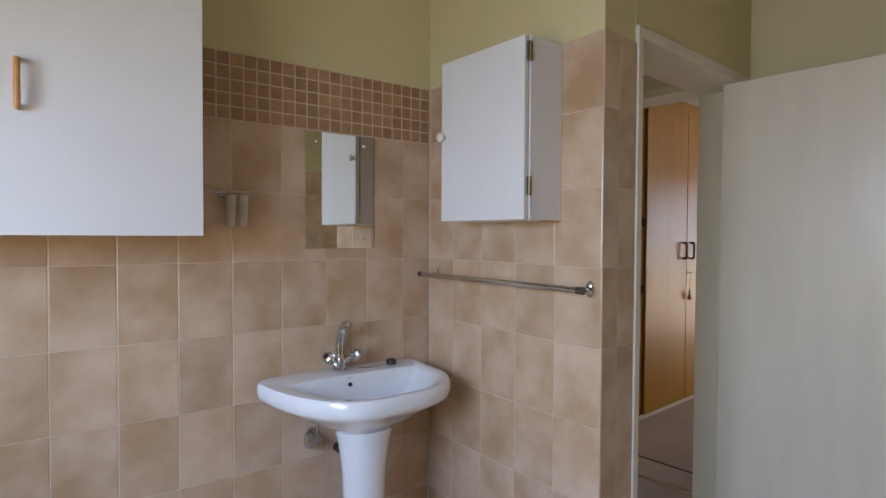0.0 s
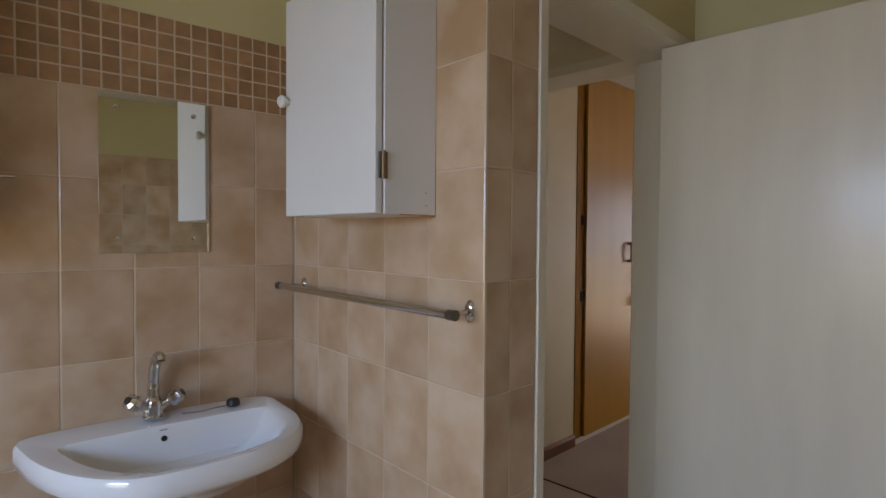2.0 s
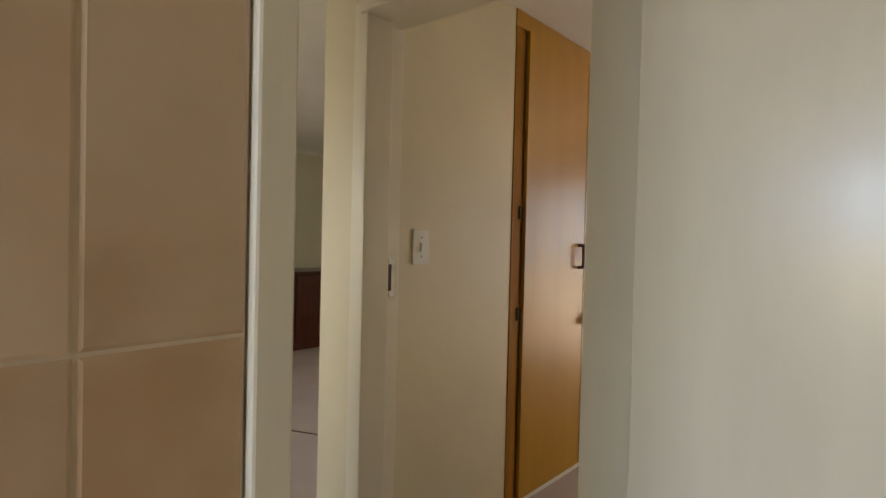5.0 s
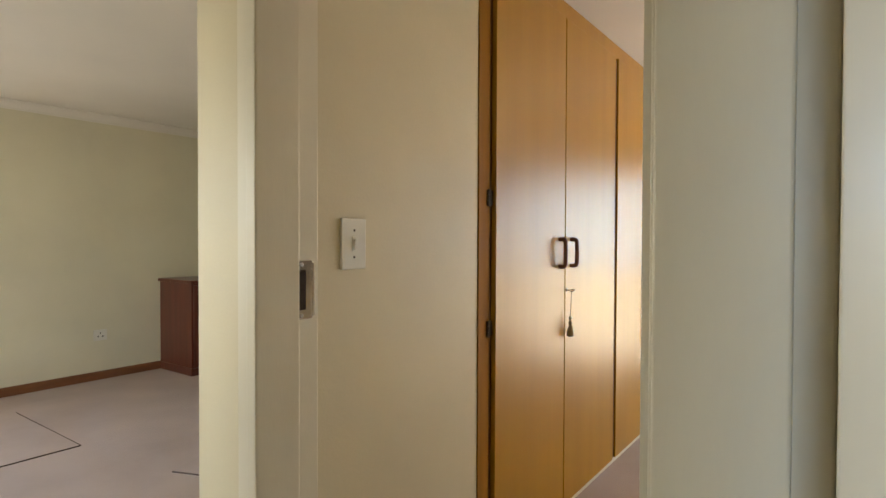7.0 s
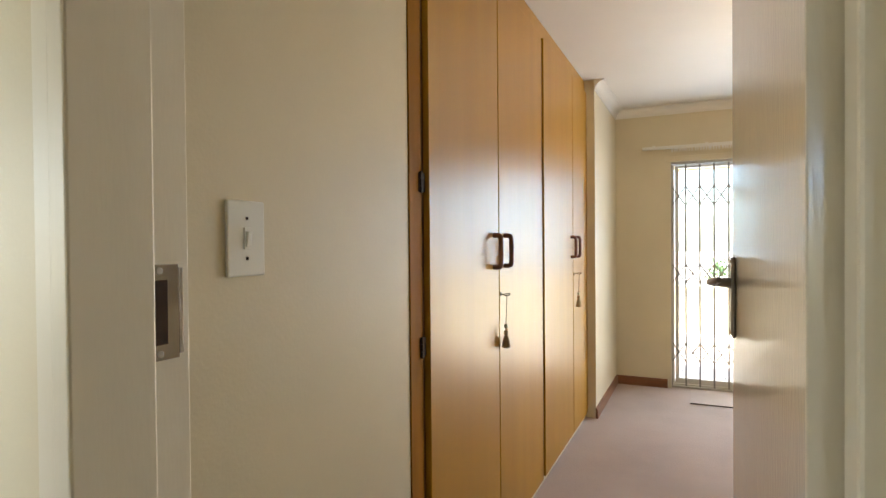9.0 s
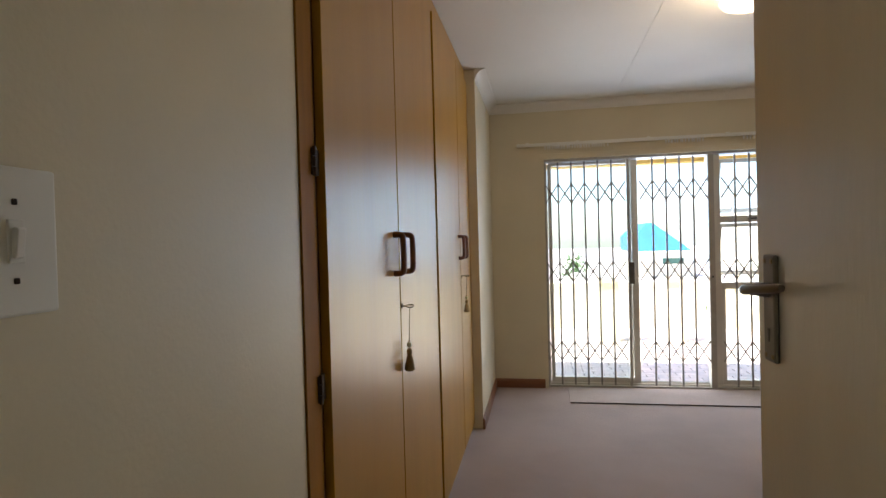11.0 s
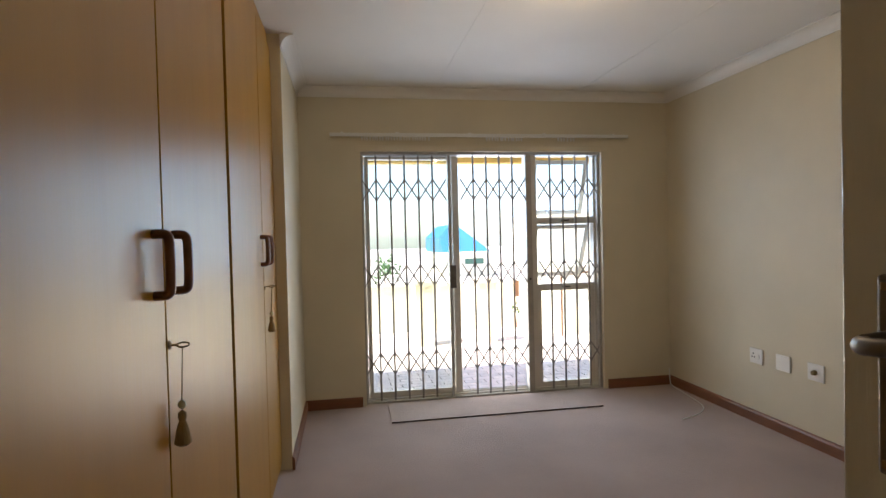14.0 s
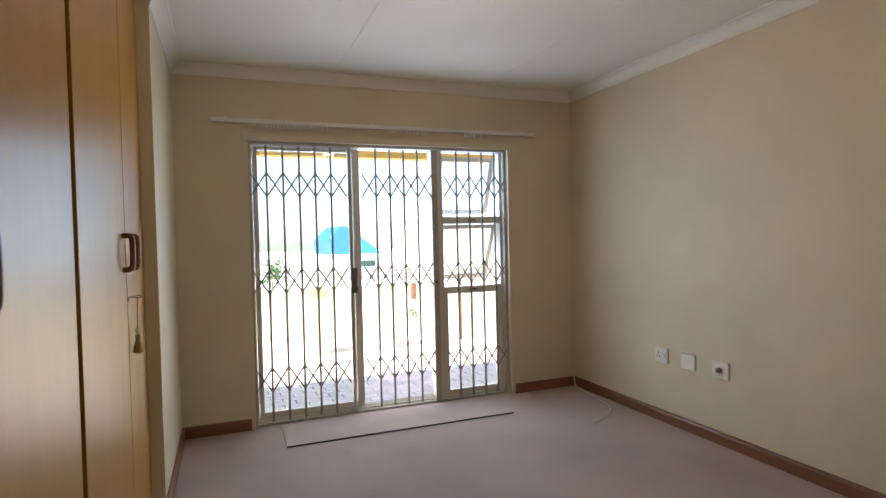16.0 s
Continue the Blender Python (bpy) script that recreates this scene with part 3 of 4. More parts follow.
# ---- sliding door, gate, rail ----
def sliding_door():
    d = thing("sliding_door", "cream aluminium glazed sliding door, slid half open, beside top-hung vents", "sliding door")
    x0, x1 = 8.62, 8.69
    part("frame_top", boxes((x0, x1, OY0, OY1, OZ - 0.025, OZ - 0.002), bevel=0.003), ALU, d)
    part("sill_track", boxes((x0 - 0.01, x1 + 0.02, OY0, OY1, FZ - 0.05, 0.092), (x0 + 0.012, x0 + 0.02, OY0, OY1, 0.092, 0.104), (x1 - 0.02, x1 - 0.012, OY0, OY1, 0.092, 0.104), bevel=0.002), ALU, d)
    part("frame_side", boxes((x0, x1, OY1 - 0.025, OY1 - 0.002, 0.092, OZ - 0.025), bevel=0.003), ALU, d)
    part("frame_side", boxes((x0, x1, OY0 + 0.002, OY0 + 0.04, 0.092, OZ - 0.025), bevel=0.003), ALU, d)
    part("mullion", boxes((x0 - 0.004, x1 + 0.004, 0.985, 1.085, 0.03, OZ - 0.025), bevel=0.003), ALU, d)
    # fixed glazed panel and the sliding leaf in front of it
    for nm, xa, xb, ya, yb in (("fixed_panel", 8.662, 8.684, 1.668, 2.433), ("sliding_leaf", 8.626, 8.654, 1.660, 2.427)):
        p = part(nm, boxes((xa, xb, ya, ya + 0.055, 0.105, OZ - 0.028), (xa, xb, yb - 0.028, yb, 0.105, OZ - 0.028), (xa, xb, ya + 0.055, yb - 0.028, 0.105, 0.142), (xa, xb, ya + 0.055, yb - 0.028, OZ - 0.052, OZ - 0.028), bevel=0.002), ALU, d)
        g = part("pane", boxes(((xa + xb) / 2 - 0.002, (xa + xb) / 2 + 0.002, ya + 0.055, yb - 0.028, 0.142, OZ - 0.052)), GLASS, p)
        g.visible_shadow = False
    # window part with transoms and open vents
    for z in (0.945, 1.515):
        part("transom", boxes((x0 + 0.002, x1 - 0.002, OY0 + 0.04, 0.985, z - 0.028, z + 0.028), bevel=0.003), ALU, d)
        part("vent_catch", boxes((x0 - 0.010, x0 + 0.002, 0.697, 0.765, z - 0.004, z + 0.006), bevel=0.001), DARK, d)
    part("lower_frame", boxes((x0 + 0.01, x1 - 0.01, OY0 + 0.04, OY0 + 0.075, 0.092, 0.917), (x0 + 0.01, x1 - 0.01, 0.951, 0.985, 0.092, 0.917), (x0 + 0.01, x1 - 0.01, OY0 + 0.075, 0.951, 0.092, 0.132)), ALU, d)
    g = part("pane", boxes((8.653, 8.657, OY0 + 0.075, 0.951, 0.132, 0.917)), GLASS, d)
    g.visible_shadow = False
    for z0, z1, ang in ((0.973, 1.487, 24), (1.543, OZ - 0.045, 20)):
        h = z1 - z0 - 0.012
        m = pose(8.692, 0, z1 - 0.006, 0, -ang, 0)
        v = part("vent", boxes((-0.011, 0.011, OY0 + 0.045, OY0 + 0.08, -h, 0), (-0.011, 0.011, 0.946, 0.980, -h, 0), (-0.011, 0.011, OY0 + 0.08, 0.946, -h, -h + 0.035), (-0.011, 0.011, OY0 + 0.08, 0.946, -0.035, 0), bevel=0.002), ALU, d, "top-hung vent pushed open")
        v.matrix_local = m
        g = part("pane", boxes((-0.002, 0.002, OY0 + 0.08, 0.946, -h + 0.035, -0.035)), GLASS, v)
        g.visible_shadow = False
        part("stay", tube([(8.685, 0.863, z0 + 0.03), (8.692 + 0.6 * h * math.sin(radians(ang)), 0.843, z1 - 0.9 * h * math.cos(radians(ang)))], 0.005, 8), STEEL, d)
        part("friction_arm", tube([(8.688, OY0 + 0.05, z1 - 0.03), (8.72, OY0 + 0.05, z1 - 0.25)], 0.005, 8), STEEL, d)
    return d


sliding_door()


def security_gate():
    g = thing("security_gate", "cream painted steel trellis security gate, closed across the sliding door", "security gate")
    x = 8.592
    part("top_track", boxes((8.556, 8.615, OY0 - 0.012, OY1 + 0.02, OZ - 0.022, OZ + 0.035), bevel=0.003), GATE, g)
    part("head_cover", boxes((FX - 0.012, FX + 0.004, OY0 - 0.045, OY1 + 0.04, OZ - 0.002, OZ + 0.045), bevel=0.003), PAINT, g, "wall-coloured cover strip above the gate")
    part("bottom_track", boxes((8.572, 8.612, OY0, OY1, FZ, FZ + 0.016), bevel=0.002), GATE, g)
    part("side_post", boxes((8.574, 8.612, OY1 - 0.012, OY1 + 0.006, FZ + 0.016, OZ - 0.022), bevel=0.002), GATE, g)
    part("side_post", boxes((8.574, 8.612, OY0 - 0.008, OY0 + 0.022, FZ + 0.016, OZ - 0.022), bevel=0.002), GATE, g)
    part("lock_post", boxes((8.570, 8.614, 1.045, 1.093, FZ + 0.016, OZ - 0.022), bevel=0.002), GATE, g)
    part("lock_post", boxes((8.574, 8.610, 1.735, 1.757, FZ + 0.016, OZ - 0.022), bevel=0.002), GATE, g)
    lk = part("lock_box", boxes((8.560, 8.606, 1.705, 1.756, 0.975, 1.165), bevel=0.004), BRONZE, g, "dark steel slam lock")
    part("keyhole", boxes((8.5605, 8.5625, 1.725, 1.734, 1.055, 1.08)), DARK, lk)
    part("lock_button", boxes((8.562, 8.572, 1.062, 1.074, 1.02, 1.035), bevel=0.001), DARK, g)
    spans = ((2.455, 1.768, 6), (1.652, 1.093, 5), (0.986, 0.42, 5))
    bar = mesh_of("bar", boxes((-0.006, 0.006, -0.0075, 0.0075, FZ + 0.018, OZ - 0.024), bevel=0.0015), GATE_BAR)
    straps = {}
    for a, b, n in spans:
        step = (b - a) / n
        for i in range(n + 1):
            if 0 < i < n or (i == 0 and a > 2.5) or (i == n and b < 0.6):
                o = new("bar", bar)
                o.parent = g
                o.location = (x, a + step * i + (-0.012 if i == 0 else 0.012 if i == n else 0), 0)
        for zc in (0.385, 1.09, 1.785):
            for i in range(n):
                ya, yb = a + step * i, a + step * (i + 1)
                for s in (1, -1):
                    keyname = (round(step, 4), s)
                    if keyname not in straps:
                        bm = bmesh.new()
                        hh, t = 0.086 * s, 0.0105
                        vs = [bm.verts.new((dx, yy, zz + dz)) for dx in (-0.0016, 0.0016) for yy, zz in ((-step / 2, -hh), (step / 2, hh)) for dz in (-t, t)]
                        for q in ((0, 1, 3, 2), (4, 6, 7, 5), (0, 4, 5, 1), (2, 3, 7, 6), (0, 2, 6, 4), (1, 5, 7, 3)):
                            bm.faces.new([vs[k] for k in q])
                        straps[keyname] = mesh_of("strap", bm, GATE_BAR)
                    o = new("strap", straps[keyname])
                    o.parent = g
                    o.location = (x - 0.009 if s > 0 else x - 0.012, (ya + yb) / 2, zc)
    return g


security_gate()


def curtain_rail():
    r = thing("curtain_rail", "white plastic curtain rail with bunched gliders", "curtain rail")
    part("rail", boxes((8.476, 8.498, 0.208, 2.695, 2.200, 2.226), bevel=0.002), PLASTIC, r)
    for y in (0.34, 0.95, 1.58, 2.17, 2.60):
        part("bracket", boxes((8.486, 8.529, y - 0.012, y + 0.012, 2.212, 2.236), bevel=0.002), PLASTIC, r)
    rnd = random.Random(4)
    gm = mesh_of("glider", boxes((-0.005, 0.005, -0.0055, 0.0055, -0.020, 0), (-0.008, 0.008, -0.0035, 0.0035, -0.032, -0.018)), WHITE)
    for a, b, n in ((2.45, 1.90, 26), (1.44, 1.12, 14), (0.83, 0.67, 6)):
        for i in range(n):
            o = new("glider", gm)
            o.parent = r
            o.location = (8.487, a + (b - a) * i / n + rnd.uniform(-0.006, 0.006), 2.2015)
    return r


curtain_rail()


def loose_mat(name, x0, x1, y0, y1, label, z=FZ + 0.001):
    m = thing(name, label, "mat")
    part("mat_top", boxes((x0, x1, y0, y1, z, z + 0.008), bevel=0.002), CARPET_B, m)
    part("edging", boxes((x0 - 0.006, x0, y0, y1, z, z + 0.010), bevel=0.002), CARPET_EDGE, m, "dark cut edge")
    return m


def door_mat():
    m = thing("door_mat", "thin carpet offcut laid inside the bedroom doorway", "mat")
    part("mat_top", boxes((3.775, 4.012, 2.16, 2.99, FZ + 0.001, FZ + 0.006), bevel=0.002), CARPET_B, m)
    part("edging", boxes((4.012, 4.024, 2.16, 2.99, FZ + 0.001, FZ + 0.010), bevel=0.002), CARPET_EDGE, m, "dark cut edge")
    return m


door_mat()
solid("threshold_strip", boxes((3.744, 3.762, DY0 + 0.03, DY1 - 0.022, FZ + 0.001, FZ + 0.006), bevel=0.002), CHROME, "pale metal carpet strip under the bedroom door", "threshold strip")
loose_mat("carpet_strip", 8.070, 8.525, 0.675, 2.300, "beige carpet offcut laid as a strip before the sliding door")
cable = smooth_path([(8.508, -0.158, 0.20), (8.504, -0.160, 0.10), (8.46, -0.150, 0.070), (8.25, -0.115, 0.068), (8.05, -0.085, 0.068), (7.90, -0.050, 0.068), (7.80, 0.010, 0.068), (7.71, 0.120, 0.068), (7.64, 0.280, 0.068)], 8)
solid("cable", tube(cable, 0.0045, 8), PLASTIC, "white cable lying loose along the skirting on the carpet", "cable", True)


def ceiling_lamp():
    c = thing("ceiling_lamp", "lit opal glass bowl lamp close under the ceiling", "ceiling lamp", (6.41, 1.49, CZ))
    part("rose", lathe([(0.07, -0.001), (0.075, -0.012), (0.06, -0.022), (0.05, -0.034)], 28), PLASTIC, c, "", True)
    prof = [(0.055, -0.030), (0.10, -0.036), (0.130, -0.052), (0.135, -0.070), (0.120, -0.090), (0.085, -0.106), (0.04, -0.114), (0.004, -0.116)]
    b = part("bowl", lathe(prof, 32), OPAL, c, "glowing cream opal glass bowl", True)
    b.visible_shadow = False
    return c


ceiling_lamp()


# ---- bathroom tiling ----
TILE_ROWS = [0.0, 0.0865, 0.343, 0.5995, 0.856, 1.1125, 1.371, 1.627, 1.877, 2.116]
tile_meshes = {}


def tile_mesh(w, h, mat, depth=0.008):
    keyname = (round(w, 3), round(h, 3), mat.name)
    if keyname not in tile_meshes:
        bm = bmesh.new()
        b = min(0.0025, w / 6)
        rings = []
        for inset, y in ((0.0, 0.0), (0.0, -depth + 0.0012), (b, -depth)):
            rings.append([bm.verts.new((sx * (w / 2 - inset), y, sz * (h / 2 - inset))) for sx, sz in ((-1, -1), (1, -1), (1, 1), (-1, 1))])
        for r0, r1 in zip(rings, rings[1:]):
            for i in range(4):
                j = (i + 1) % 4
                bm.faces.new((r0[i], r0[j], r1[j], r1[i]))
        bm.faces.new(rings[-1])
        tile_meshes[keyname] = mesh_of("tile", bm, mat)
    return tile_meshes[keyname]


def lay(parent, name, a0, a1, z0, z1, mat, place, gap=0.0026):
    """One tile between a0 and a1 along the wall; place(a, z) gives its pose in the parent."""
    if a1 - a0 < 0.02 or z1 - z0 < 0.02:
        return
    o = new(name, tile_mesh(a1 - a0 - gap, z1 - z0 - gap, mat))
    o.parent = parent
    o.matrix_local = place((a0 + a1) / 2, (z0 + z1) / 2)


basin_tiles = in_bath(struct("tiling_basin", boxes((-2.6, 0.0, BL + 0.0012, BL + 0.0075, 0, 2.116)), GROUT, "sand tiles with a brown mosaic band and pale grout", "wall tiles"))
at_basin = lambda a, z: pose(a, BL + 0.008, z)
cols = [-0.137 - 0.18 * i for i in range(-1, 14)]
cols[0] = -0.002
for a1, a0 in zip(cols, cols[1:]):
    for z0, z1 in zip(TILE_ROWS[:-1], TILE_ROWS[1:]):
        if z0 < 1.87:
            lay(basin_tiles, "tile", a0, a1, z0, z1, TILE, at_basin)
pitch = (2.116 - 1.877) / 5
for i in range(28):
    for k in range(5):
        lay(basin_tiles, "mosaic_tile", -0.002 - pitch * (i + 1), -0.002 - pitch * i, 1.877 + pitch * k, 1.877 + pitch * (k + 1), MOSAIC, at_basin, 0.005)

cab_tiles = in_bath(struct("tiling_cabinet_wall", boxes((0.0012, 0.0075, 0.0, BL, 0, 2.116)), GROUT, "sand tiles with pale grout", "wall tiles"))
at_cab = lambda a, z: pose(0.008, a, z, 0, 0, -90)
for a0, a1 in zip((0.001, 0.197, 0.388, 0.580, 0.765), (0.197, 0.388, 0.580, 0.765, BL - 0.009)):
    for z0, z1 in zip(TILE_ROWS[:-1], TILE_ROWS[1:]):
        lay(cab_tiles, "tile", a0, a1, z0, z1, TILE, at_cab)

end_tiles = struct("tiling_wall_end", boxes((2.266, 2.456, NY + 0.0012, NY + 0.0075, 0, 2.116)), GROUT, "sand tiles with pale grout on the wall end", "wall tiles")
at_end = lambda a, z: pose(a, NY + 0.008, z)
for a0, a1 in ((2.264, 2.356), (2.356, 2.456)):
    for z0, z1 in zip(TILE_ROWS[:-1], TILE_ROWS[1:]):
        lay(end_tiles, "tile", a0, a1, z0, z1, TILE, at_end)

back_tiles = struct("tiling_back_wall", boxes((-0.4, 3.45, -0.7495, -0.7427, 0, 2.116)), GROUT, "sand tiles with pale grout on the back wall", "wall tiles")
for i in range(20):
    for z0, z1 in zip(TILE_ROWS[:-1], TILE_ROWS[1:]):
        lay(back_tiles, "tile", -0.35 + 0.18 * i, -0.17 + 0.18 * i, z0, z1, TILE, lambda a, z: pose(a, -0.7495, z, 0, 0, 180))


# ---- washbasin ----
def washbasin():
    w = thing("washbasin", "white ceramic pedestal washbasin with a mixer tap", "washbasin")
    cx, yb, rim = -0.446, BL - 0.002, 0.928
    n = 48

    def outline(t, wide, deep, back):
        """D-shaped outline: straight along the wall, round towards the room."""
        a = 2 * math.pi * t
        x = wide * math.copysign(abs(math.cos(a)) ** (0.36 if math.cos(a) < 0 and math.sin(a) > 0 else 0.60 if math.cos(a) < 0 else 0.72), math.cos(a))
        s = math.sin(a)
        y = -deep * abs(s) ** 0.85 if s < 0 else back * abs(s) ** 0.25
        if x < 0:
            x *= (1 - 0.30 * (0.15 - y) / 0.45) * (0.88 if back < 0.1 else 1.0)
        return x, y

    yc = yb - 0.15
    rings = [  # wide, deep, back, height
        (0.09, 0.085, 0.08, -0.170), (0.14, 0.132, 0.11, -0.162), (0.23, 0.213, 0.14, -0.122), (0.300, 0.269, 0.148, -0.084), (0.338, 0.300, 0.15, -0.066),
        (0.351, 0.310, 0.15, -0.055), (0.355, 0.313, 0.15, -0.034), (0.353, 0.311, 0.15, -0.010), (0.346, 0.304, 0.149, -0.001),
        (0.333, 0.292, 0.146, 0.0), (0.312, 0.272, 0.056, -0.004), (0.300, 0.260, 0.050, -0.016), (0.278, 0.236, 0.042, -0.055), (0.22, 0.189, 0.03, -0.100), (0.12, 0.104, 0.0, -0.130), (0.03, 0.024, -0.02, -0.134)]
    bm = bmesh.new()
    vr = []
    for wide, deep, back, h in rings:
        ring = []
        for i in range(n):
            x, y = outline(i / n, wide, deep, back)
            dish = 0.012 * max(0.0, y - 0.03) / 0.12
            ring.append(bm.verts.new((cx + x, yc + y - (0.03 if h < -0.1 and deep < 0.2 else 0), rim + h + dish)))
        vr.append(ring)
    for a, b in zip(vr, vr[1:]):
        for i in range(n):
            j = (i + 1) % n
            bm.faces.new((a[i], a[j], b[j], b[i]))
    bm.faces.new(list(reversed(vr[0])))
    bm.faces.new(vr[-1])
    part("bowl", bm, CERAMIC, w, "", True)
    ped = lathe([(0.105, 0.0), (0.108, 0.02), (0.092, 0.07), (0.080, 0.25), (0.078, 0.45), (0.084, 0.60), (0.098, 0.70), (0.112, 0.755)], 36, 1.0, 0.9)
    part("pedestal", ped, CERAMIC, w, "", True).location = (cx - 0.004, yc - 0.075, 0.015)
    o = part("overflow_hole", lathe([(0.008, 0), (0.008, 0.003)], 16), DARK, w)
    o.matrix_local = pose(cx, yc + 0.046, rim - 0.036, 78, 0, 0)
    part("waste", lathe([(0.022, 0), (0.024, 0.003), (0.016, 0.004)], 20), CHROME, w, "", True).location = (cx, yc - 0.03, rim - 0.133)
    part("maker_mark", boxes((cx - 0.010, cx + 0.010, yc + 0.0490, yc + 0.0512, rim - 0.014, rim - 0.011)), STEEL, w)
    # mixer tap
    t = part("tap_body", lathe([(0.030, 0.0), (0.031, 0.006), (0.024, 0.012), (0.023, 0.03), (0.025, 0.045), (0.021, 0.055), (0.017, 0.062)], 22), CHROME, w, "chrome swan-neck mixer tap", True)
    t.location = (cx - 0.012, yc + 0.108, rim + 0.010)
    pts = smooth_path([(0, 0, 0.050), (0, 0.003, 0.085), (0, -0.001, 0.120), (0.001, -0.013, 0.156), (0.002, -0.038, 0.184), (0.002, -0.064, 0.187), (0.002, -0.072, 0.178)], 7)
    part("spout", tube(pts, [0.0165] * 10 + [0.0150] * (len(pts) - 16) + [0.013] * 6, 14), CHROME, t, "", True)
    for s in (-1, 1):
        part("tap_arm", tube([(0, 0, 0.022), (s * 0.042, -0.010, 0.046)], [0.014, 0.012], 12), CHROME, t, "", True)
        hd = part("tap_handle", lathe([(0.012, 0.0), (0.021, 0.005), (0.024, 0.016), (0.021, 0.028), (0.023, 0.038), (0.014, 0.044)], 8), CHROME, t, "chrome faceted tap handle")
        hd.matrix_local = pose(s * 0.040, -0.010, 0.044, 22, s * 52, 0)
        ds = part("tap_button", lathe([(0.011, 0), (0.011, 0.003)], 14), DARK, t)
        ds.matrix_local = pose(s * 0.040, -0.010, 0.044, 22, s * 52, 0) @ pose(0, 0, 0.0435)
    return in_bath(w)


washbasin()


def basin_plug():
    p = thing("basin_plug", "black rubber basin plug on a fine chain lying on the rim", "plug")
    c = (-0.235, BL - 0.065, 0.936)
    part("stopper", lathe([(0.018, 0), (0.021, 0.004), (0.020, 0.015), (0.016, 0.021), (0.005, 0.023)], 18), DARK, p, "", True).location = c
    part("chain", tube(smooth_path([(c[0] - 0.016, c[1], 0.941), (c[0] - 0.06, c[1] + 0.004, 0.938), (c[0] - 0.10, c[1] - 0.004, 0.938), (c[0] - 0.15, c[1] + 0.008, 0.939)], 6), 0.0022, 6), STEEL, p, "", True)
    return in_bath(p)


basin_plug()


def angle_valve():
    v = thing("angle_valve", "tarnished chrome shut-off valve on the wall below the basin", "valve")
    x, z = -0.555, 0.682
    part("rose", tube([(x, BL, z), (x, BL - 0.008, z)], [0.034, 0.030], 18), CHROME, v, "", True)
    part("body", tube([(x, BL - 0.008, z), (x, BL - 0.055, z)], 0.016, 12), CHROME, v, "", True)
    part("knob", tube([(x - 0.014, BL - 0.045, z), (x - 0.024, BL - 0.045, z), (x - 0.045, BL - 0.045, z)], [0.014, 0.028, 0.026], 10), CHROME, v)
    part("pipe", tube(smooth_path([(x, BL - 0.045, z), (x + 0.004, BL - 0.047, z + 0.06), (x + 0.05, BL - 0.06, z + 0.11)], 6), 0.006, 8), CHROME, v, "", True)
    part("waste_pipe", tube(smooth_path([(x + 0.10, BL - 0.01, z - 0.06), (x + 0.10, BL - 0.08, z - 0.05), (x + 0.10, BL - 0.10, z + 0.05)], 6), 0.018, 10), DARK, v, "dark plastic waste pipe", True)
    return in_bath(v)


angle_valve()


def wall_mirror():
    m = thing("mirror", "frameless rectangular mirror screwed to the tiles", "mirror")
    x0, x1, z0, z1 = -0.586, -0.288, 1.417, 1.872
    part("plate", boxes((x0, x1, BL - 0.0075, BL - 0.0005, z0, z1), bevel=0.0008), MIRROR, m)
    for x in (x0 + 0.045, x1 - 0.045):
        for z in (z0 + 0.04, z1 - 0.04):
            s = part("mirror_screw", lathe([(0.0075, 0), (0.007, 0.003), (0.003, 0.005)], 14), CHROME, m, "chrome domed mirror screw", True)
            s.matrix_local = pose(x, BL - 0.0075, z, 90, 0, 0)
    return in_bath(m)


wall_mirror()


def towel_rail():
    r = thing("towel_rail", "chrome towel rail with two oval wall plates", "towel rail")
    z = 1.303
    for y in (0.043, 0.855):
        part("wall_plate", lathe([(0.014, 0), (0.015, 0.004), (0.012, 0.009), (0.006, 0.011)], 22, 1.0, 1.75), CHROME, r, "", True).matrix_local = pose(0, y, z, 0, -90, 0) @ pose(0, 0, 0, 0, 0, 90)
        part("arm", tube([(-0.006, y, z), (-0.072, y - (0.012 if y < 0.5 else -0.02), z)], 0.0065, 12), CHROME, r, "", True)
    part("rod", tube([(-0.074, 0.022, z), (-0.074, 0.895, z)], 0.0105, 18), CHROME, r, "", True)
    for y0, y1 in ((0.012, 0.035), (0.882, 0.905)):
        part("end_cap", tube([(-0.074, y0, z), (-0.074, y1, z)], 0.0122, 18), BRONZE, r, "", True)
    return in_bath(r)


towel_rail()


